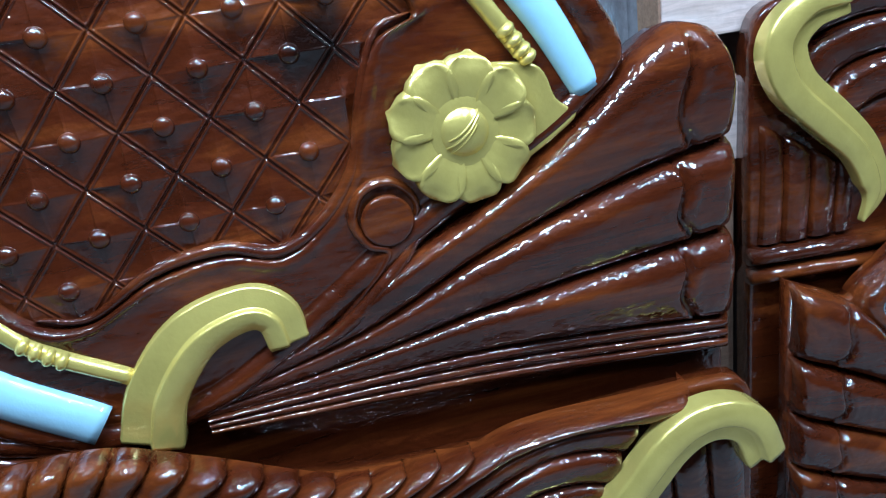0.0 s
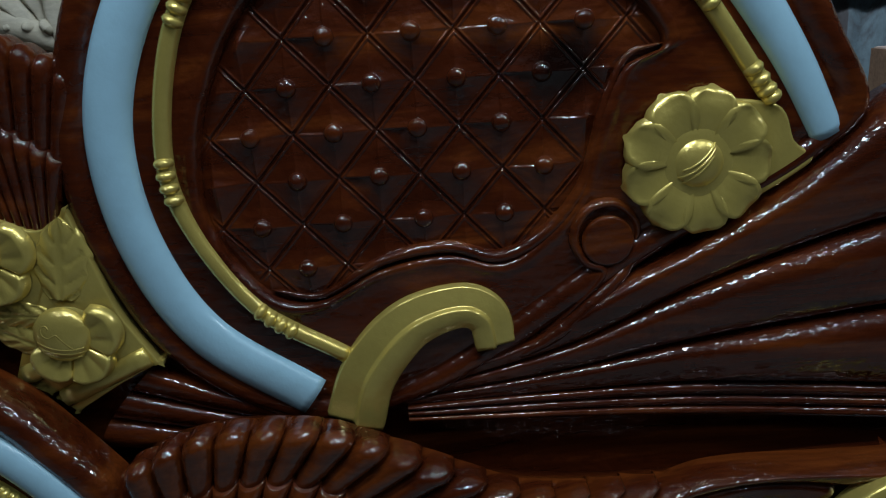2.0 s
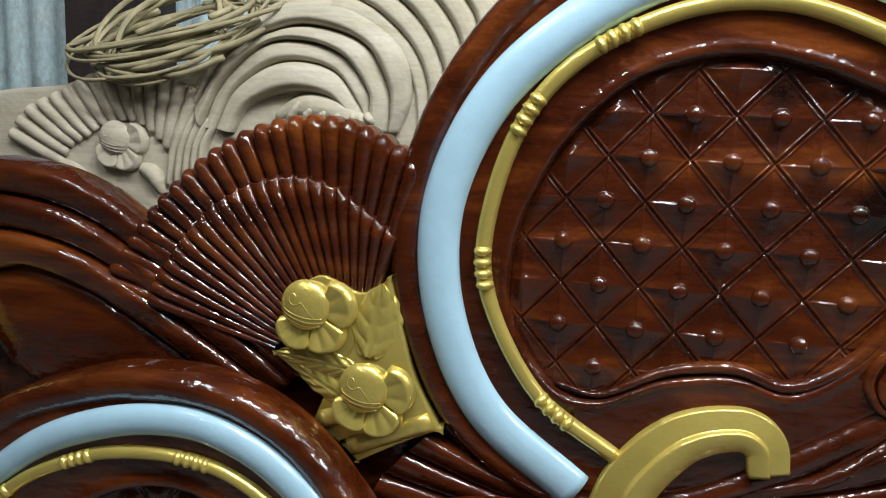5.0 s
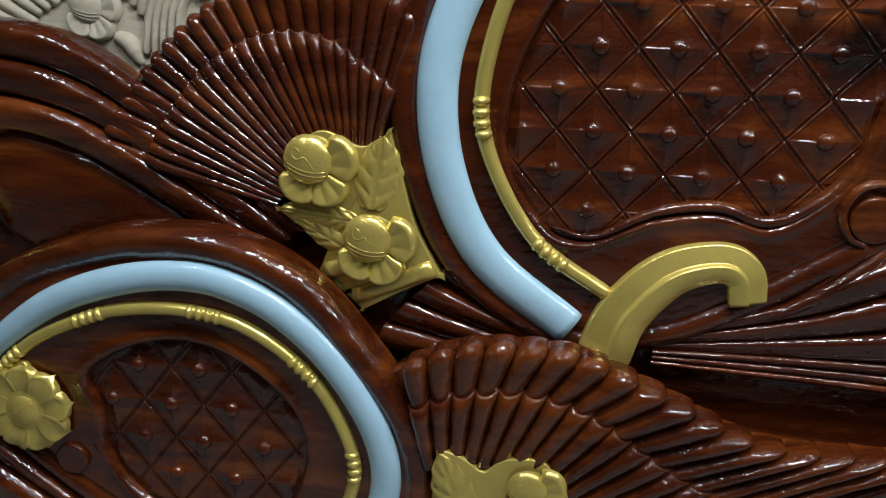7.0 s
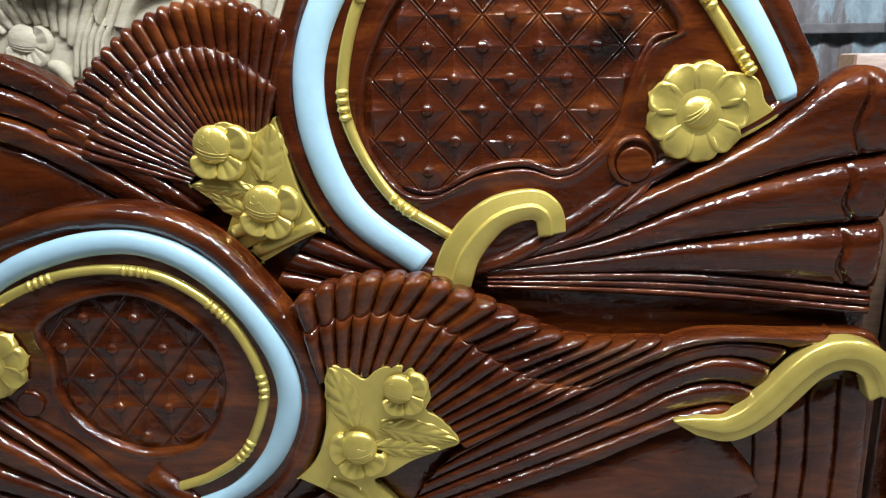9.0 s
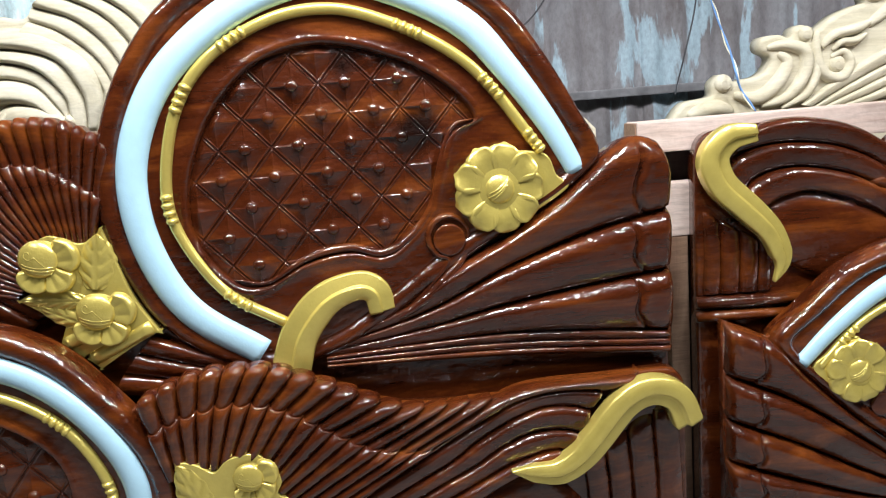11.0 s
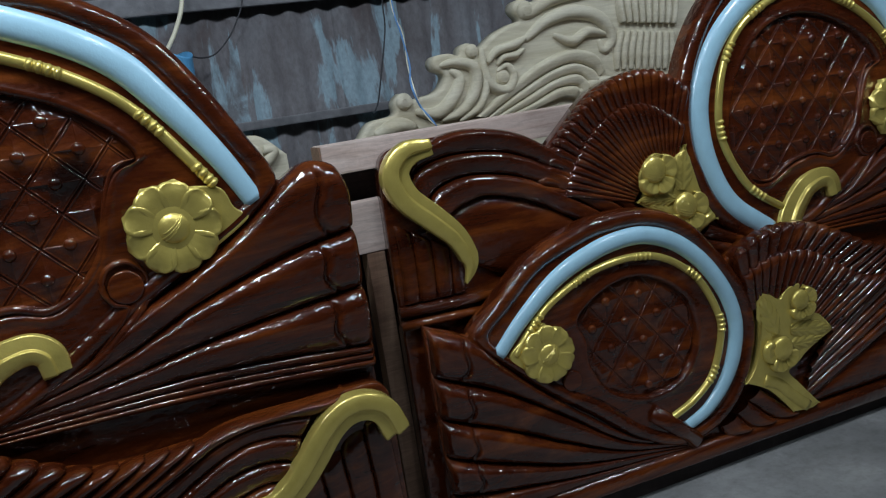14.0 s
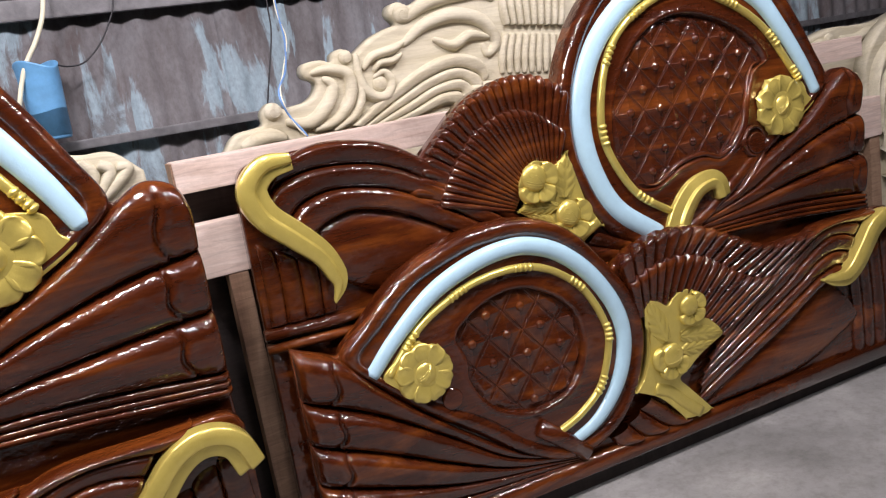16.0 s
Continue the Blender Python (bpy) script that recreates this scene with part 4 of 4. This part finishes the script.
for pts, w in (([(1.066, 1.063), (1.093, 1.089), (1.150, 1.101), (1.187, 1.116)], 0.012), ([(1.092, 1.055), (1.111, 1.072), (1.145, 1.074), (1.176, 1.088)], 0.01),
               ([(1.179, 1.107), (1.25, 1.149), (1.335, 1.164), (1.415, 1.14), (1.449, 1.085), (1.419, 1.057), (1.406, 1.085)], 0.019), ([(1.266, 1.112), (1.321, 1.09), (1.373, 1.109), (1.433, 1.097)], 0.014),
               ([(0.916, 0.941), (0.982, 0.959), (1.024, 1.011), (1.023, 1.059), (0.974, 1.076), (0.933, 1.072)], 0.016), ([(0.852, 0.971), (0.91, 0.961), (0.957, 0.992), (0.982, 1.036), (0.96, 1.059)], 0.018),
               ([(0.966, 0.932), (1.025, 0.961), (1.05, 1.007), (1.044, 1.057)], 0.012), ([(1.19, 1.165), (1.28, 1.205), (1.40, 1.215), (1.46, 1.19)], 0.02), ([(0.74, 0.93), (0.80, 0.945), (0.85, 0.935)], 0.02),
               ([(1.30, 0.945), (1.38, 0.975), (1.44, 0.965), (1.47, 0.93)], 0.015)):
    raw_strand(ob, pts, w)
flow = [[(1.01, 0.938), (1.115, 0.998), (1.222, 1.05), (1.314, 1.07), (1.39, 1.048), (1.415, 0.996)], [(1.04, 0.929), (1.138, 0.978), (1.238, 1.02), (1.317, 1.034), (1.377, 1.01), (1.392, 0.98)], [(1.06, 0.925), (1.157, 0.962), (1.25, 0.997), (1.323, 1.005), (1.359, 0.978), (1.362, 0.96)],
        [(1.082, 0.92), (1.177, 0.946), (1.258, 0.975), (1.315, 0.975), (1.326, 0.958), (1.328, 0.945)], [(1.11, 0.915), (1.187, 0.928), (1.262, 0.945), (1.3, 0.94), (1.31, 0.935), (1.315, 0.93)]]
strands(ob, "strand", flow, 0.004, 0.03, 60, False, True, RAW)
for k in range(9):
    f = k / 8
    raw_strand(ob, [(1.485 + 0.19 * f, 1.2 - 0.008 * f), (1.483 + 0.185 * f, 1.16 - 0.012 * f), (1.488 + 0.17 * f, 1.122 - 0.02 * f)], 0.0115, 0.7, 0.8)
    raw_strand(ob, [(1.483 + 0.17 * f, 1.1 - 0.02 * f), (1.462 + 0.185 * f, 1.05 - 0.02 * f), (1.456 + 0.185 * f, 1.0 - 0.02 * f)], 0.0115, 0.8, 0.6, 0.9)
for x, z, r in ((1.192, 1.182, 0.024), (0.827, 1.0, 0.021), (1.026, 1.098, 0.018), (1.104, 1.024, 0.02)):
    raw_ball(ob, x, z, r)

raw_top = spline([(-1.65, 0.95), (-1.5, 1.03), (-1.35, 1.06), (-1.25, 1.07), (-1.2, 1.08), (-1.15, 1.1), (-1.08, 1.105), (-1.0, 1.1), (-0.95, 1.105), (-0.912, 1.135), (-0.846, 1.202), (-0.79, 1.228), (-0.772, 1.245), (-0.731, 1.254), (-0.69, 1.246), (-0.67, 1.258), (-0.65, 1.285), (-0.572, 1.325), (-0.4, 1.36), (-0.15, 1.33), (0.19, 1.103), (0.338, 1.003), (0.403, 0.978), (0.468, 0.973), (0.524, 0.923)], 180)
ob = raw_board("raw_headboard", "unfinished pale carved headboard with shell fan, under cane coil", np.vstack([raw_top, [(0.524, FLOOR)], [(-1.65, FLOOR)]])[::-1], pose(0, 0.35, 0))
tips = spline([(-1.33, 0.98), (-1.30, 1.02), (-1.256, 1.044), (-1.208, 1.065), (-1.16, 1.09), (-1.125, 1.095), (-1.079, 1.097), (-1.04, 1.096), (-1.006, 1.092), (-0.973, 1.085), (-0.945, 1.075)], 15)
roots = spline([(-1.22, 0.93), (-1.205, 0.955), (-1.19, 0.968), (-1.166, 0.979), (-1.142, 0.995), (-1.118, 1.006), (-1.083, 1.012), (-1.055, 1.008), (-1.033, 0.993), (-1.011, 0.974), (-0.995, 0.949)], 15)
for tip, root in zip(tips, roots):
    raw_strand(ob, [tuple(root), tuple(tip * 0.5 + root * 0.5), tuple(tip)], 0.0135, 0.55, 0.9, 1.1)
for k in range(5):
    raw_strand(ob, [(-1.0 + 0.016 * k, 0.9), (-0.985 + 0.014 * k, 0.97), (-0.955 + 0.012 * k, 1.04 - 0.006 * k)], 0.008, 0.7, 0.6)
arcs = [[(-0.952, 1.07), (-0.889, 1.164), (-0.814, 1.207), (-0.731, 1.231), (-0.641, 1.212), (-0.561, 1.148), (-0.546, 1.074), (-0.57, 1.007)],
        [(-0.942, 1.046), (-0.879, 1.135), (-0.783, 1.179), (-0.711, 1.184), (-0.631, 1.156), (-0.591, 1.092), (-0.585, 1.049), (-0.59, 1.006)],
        [(-0.932, 1.006), (-0.891, 1.086), (-0.815, 1.15), (-0.742, 1.16), (-0.671, 1.137), (-0.626, 1.082), (-0.621, 1.048), (-0.615, 1.01)],
        [(-0.905, 1.007), (-0.87, 1.072), (-0.805, 1.117), (-0.743, 1.127), (-0.681, 1.109), (-0.641, 1.058), (-0.631, 1.034), (-0.626, 1.015)],
        [(-0.87, 1.0), (-0.845, 1.04), (-0.80, 1.065), (-0.745, 1.075), (-0.69, 1.065), (-0.66, 1.04), (-0.64, 1.02), (-0.63, 1.0)]]
strands(ob, "band", arcs[::-1], 0.004, 0.032, 90, False, True, RAW)
plumes = [[(-0.701, 1.203), (-0.651, 1.194), (-0.581, 1.157), (-0.546, 1.092), (-0.536, 1.017)], [(-0.67, 1.24), (-0.611, 1.212), (-0.551, 1.157), (-0.522, 1.093), (-0.521, 1.02)],
          [(-0.66, 1.267), (-0.581, 1.235), (-0.522, 1.176), (-0.492, 1.103), (-0.49, 1.02)], [(-0.621, 1.294), (-0.533, 1.248), (-0.484, 1.194), (-0.464, 1.14), (-0.455, 1.03)],
          [(-0.572, 1.302), (-0.504, 1.266), (-0.456, 1.221), (-0.436, 1.167), (-0.42, 1.05)], [(-0.514, 1.311), (-0.457, 1.275), (-0.419, 1.23), (-0.40, 1.18), (-0.39, 1.08)]]
strands(ob, "plume", plumes, 0.004, 0.026, 60, False, True, RAW)
raw_strand(ob, [(-0.791, 1.03), (-0.733, 1.05), (-0.671, 1.04), (-0.605, 1.005)], 0.024, 0.2, 0.3, 1.6)
for k in range(6):
    raw_strand(ob, [(-0.765 + 0.028 * k, 1.022 + 0.004 * k), (-0.74 + 0.026 * k, 1.06 - 0.007 * k)], 0.01, 0.6, 0.6, 1.75)
bud(ob, -1.1, 0.975, 0.04, 0.004, 0, RAW)
raw_strand(ob, [(-1.25, 0.93), (-1.2, 0.91), (-1.15, 0.87), (-1.1, 0.86)], 0.02)
raw_strand(ob, [(-1.06, 0.93), (-1.03, 0.915), (-1.01, 0.88)], 0.016)

for k in range(6):
    x = 0.30 + 0.034 * k
    raw_strand(ob, [(0.36 + 0.012 * k, 0.87), (x + 0.02, 0.93), (x, 1.0 - 0.012 * k)], 0.014, 0.5, 0.8)

far_top = spline([(2.6, 0.9), (2.64, 0.93), (2.70, 0.951), (2.795, 0.969), (2.9, 0.966), (3.06, 0.97), (3.3, 1.02), (3.5, 0.98)], 60)
ob = raw_board("raw_headboard", "unfinished pale carved headboard standing at the far end", np.vstack([far_top, [(3.5, FLOOR)], [(2.6, FLOOR)]])[::-1], pose(0, 0.36, 0))
raw_strand(ob, [(2.65, 0.9), (2.72, 0.92), (2.78, 0.9), (2.8, 0.86)], 0.02)
raw_strand(ob, [(2.82, 0.93), (2.9, 0.92), (2.98, 0.935), (3.1, 0.92)], 0.018)
raw_ball(ob, 2.765, 0.93, 0.024)
near_top = spline([(2.785, 0.62), (2.79, 0.8), (2.81, 0.86), (2.84, 0.9), (2.905, 0.952), (3.0, 0.985), (3.2, 0.98), (3.4, 0.9)], 70)
ob = raw_board("raw_headboard", "unfinished pale carved board with broad curls, leaning at the far end", np.vstack([near_top, [(3.4, FLOOR)], [(2.785, FLOOR)]])[::-1], pose(0, 0.25, 0))
curls = [[(2.8, 0.69), (2.81, 0.79), (2.85, 0.86), (2.93, 0.91), (3.05, 0.93)], [(2.815, 0.62), (2.83, 0.74), (2.875, 0.815), (2.95, 0.86), (3.05, 0.88)],
         [(2.83, 0.55), (2.855, 0.69), (2.9, 0.765), (2.97, 0.81), (3.05, 0.83)], [(2.85, 0.45), (2.88, 0.62), (2.93, 0.71), (2.99, 0.76), (3.05, 0.78)], [(2.87, 0.35), (2.91, 0.55), (2.96, 0.65), (3.01, 0.7), (3.05, 0.73)]]
strands(ob, "curl", curls, 0.004, 0.03, 60, False, True, RAW)
raw_strand(ob, [(2.81, 0.43), (2.82, 0.3), (2.83, 0.15)], 0.016)

# ---- timber rack ----
def timber(name, me, material, label):
    me.materials.append(material)
    return tagged(new(name, me), label, "timber")


rail = thing("timber_rail", "planed pinkish timber rail behind the boards", "timber")
part("plank", box("plank", 0.56, 2.695, 0.19, 0.26, 0.868, 0.934), PINK, rail)
part("sawn_end", box("sawn_end", 0.556, 0.56, 0.192, 0.258, 0.87, 0.932, 0.001), BROWN, rail)
timber("timber_block", box("timber_block", 0.56, 0.76, 0.178, 0.23, 0.688, 0.802), PINK, "sawn timber block between the two headboards")
timber("timber_post", box("timber_post", 0.62, 0.662, 0.18, 0.228, FLOOR, 0.688), BROWN, "brown timber post under the sawn block")
timber("timber_post", box("timber_post", 0.76, 0.82, 0.195, 0.255, FLOOR, 0.868), BROWN, "brown timber post under the long rail")

# dark board added so the gap between the two headboards stays black
timber("timber_board", box("timber_board", 0.552, 0.9, 0.264, 0.3, FLOOR, 0.866), UMBER, "added dark board filling the gap behind the rail")
timber("timber_block", box("timber_block", 2.66, 2.757, 0.178, 0.23, 0.607, 0.735), PINK, "sawn timber block at the far end of the rail")
timber("timber_post", box("timber_post", 2.7, 2.75, 0.182, 0.228, FLOOR, 0.607), BROWN, "brown timber post under the far sawn block")

# ---- small things on the wall ----
def blue_jug():
    a = np.linspace(0, 2 * np.pi, 28, endpoint=False)
    rows = [(0.0, 0.0), (0.042, 0.0), (0.045, 0.004), (0.05, 0.1), (0.054, 0.195), (0.056, 0.2), (0.052, 0.198), (0.047, 0.01), (0.0, 0.008)]
    v = np.stack([np.stack([r * np.cos(a), r * np.sin(a), np.full_like(a, z) + (0.012 * np.sin(2 * a) if z > 0.19 else 0)], -1) for r, z in rows], 1)
    me = grid_mesh("blue_jug", v, True)
    me.materials.append(CUP)
    ob = tagged(new("blue_jug", me), "cut blue plastic bottle hanging from a wire on the wall", "jug")
    ob.matrix_basis = pose(0.376, 0.93, 1.022)


blue_jug()
def cord(name, pts, r, mat, label, category="cord"):
    me = tube(name, pts, r, 80)
    me.materials.append(mat)
    return tagged(new(name, me), label, category)


cord("wire", [(0.43, 0.935, 1.215), (0.457, 0.955, 1.21), (0.499, 0.965, 1.217), (0.546, 0.97, 1.257), (0.586, 0.97, 1.314), (0.61, 0.97, 1.373), (0.62, 0.97, 1.5)], 0.0024, CORD_DARK, "dark wire holding the blue bottle on the sheet wall")
cord("pale_cord", [(0.3, 0.88, 1.08), (0.345, 0.89, 1.205), (0.395, 0.9, 1.285), (0.43, 0.91, 1.365), (0.45, 0.93, 1.5), (0.46, 0.95, 1.7)], 0.0062, CORD_PALE, "pale plastic cord hanging down the wall")
for k in range(2):
    cord("hanging_cord", [(1.06, 0.92, 1.6), (1.045 + 0.004 * k, 0.9, 1.31), (1.03 - 0.006 * k, 0.8, 1.2), (0.93 + 0.006 * k, 0.55, 1.1), (0.85 - 0.004 * k, 0.335, 1.04), (0.858, 0.328, 0.985), (0.87 + 0.006 * k, 0.322, 0.955), (0.89, 0.318, 0.928)], 0.0026 if k else 0.0018, CORD_BLUE if k else CORD_PALE, "twisted blue and white cord hanging over the carved board")
cord("wire", [(1.06, 0.955, 1.6), (1.042, 0.96, 1.331), (1.035, 0.96, 1.231), (0.994, 0.955, 1.083), (0.97, 0.95, 1.01), (0.9, 0.8, 0.98)], 0.0024, CORD_DARK, "dark wire hanging on the sheet wall")

# coil of cane on the raw board
coil = thing("cane_coil", "loose coil of dry split cane lying on the raw carved board", "cane coil")
rng = random.Random(4)
for k in range(16):
    pts = []
    ph, sx, sz = rng.uniform(0, 6.28), rng.uniform(0.12, 0.21), rng.uniform(0.02, 0.085)
    cx, cz, tilt = -0.985 + rng.uniform(-0.03, 0.03), 1.168 + rng.uniform(-0.012, 0.02), rng.uniform(0.1, 0.32)
    for q in range(9):
        a = ph + q * 0.72
        dx, dz = sx * math.cos(a), sz * math.sin(a)
        pts.append((cx + dx, 0.34 + 0.05 * math.sin(a) + rng.uniform(-0.01, 0.01), cz + dz + tilt * dx))
    part("cane", tube("cane", pts, rng.uniform(0.003, 0.006), 60, 6), CANE, coil)

timber("wall_post", box("wall_post", -1.66, -1.38, 0.93, 1.01, FLOOR, 2.4), UMBER, "dark brown timber post against the sheet wall")
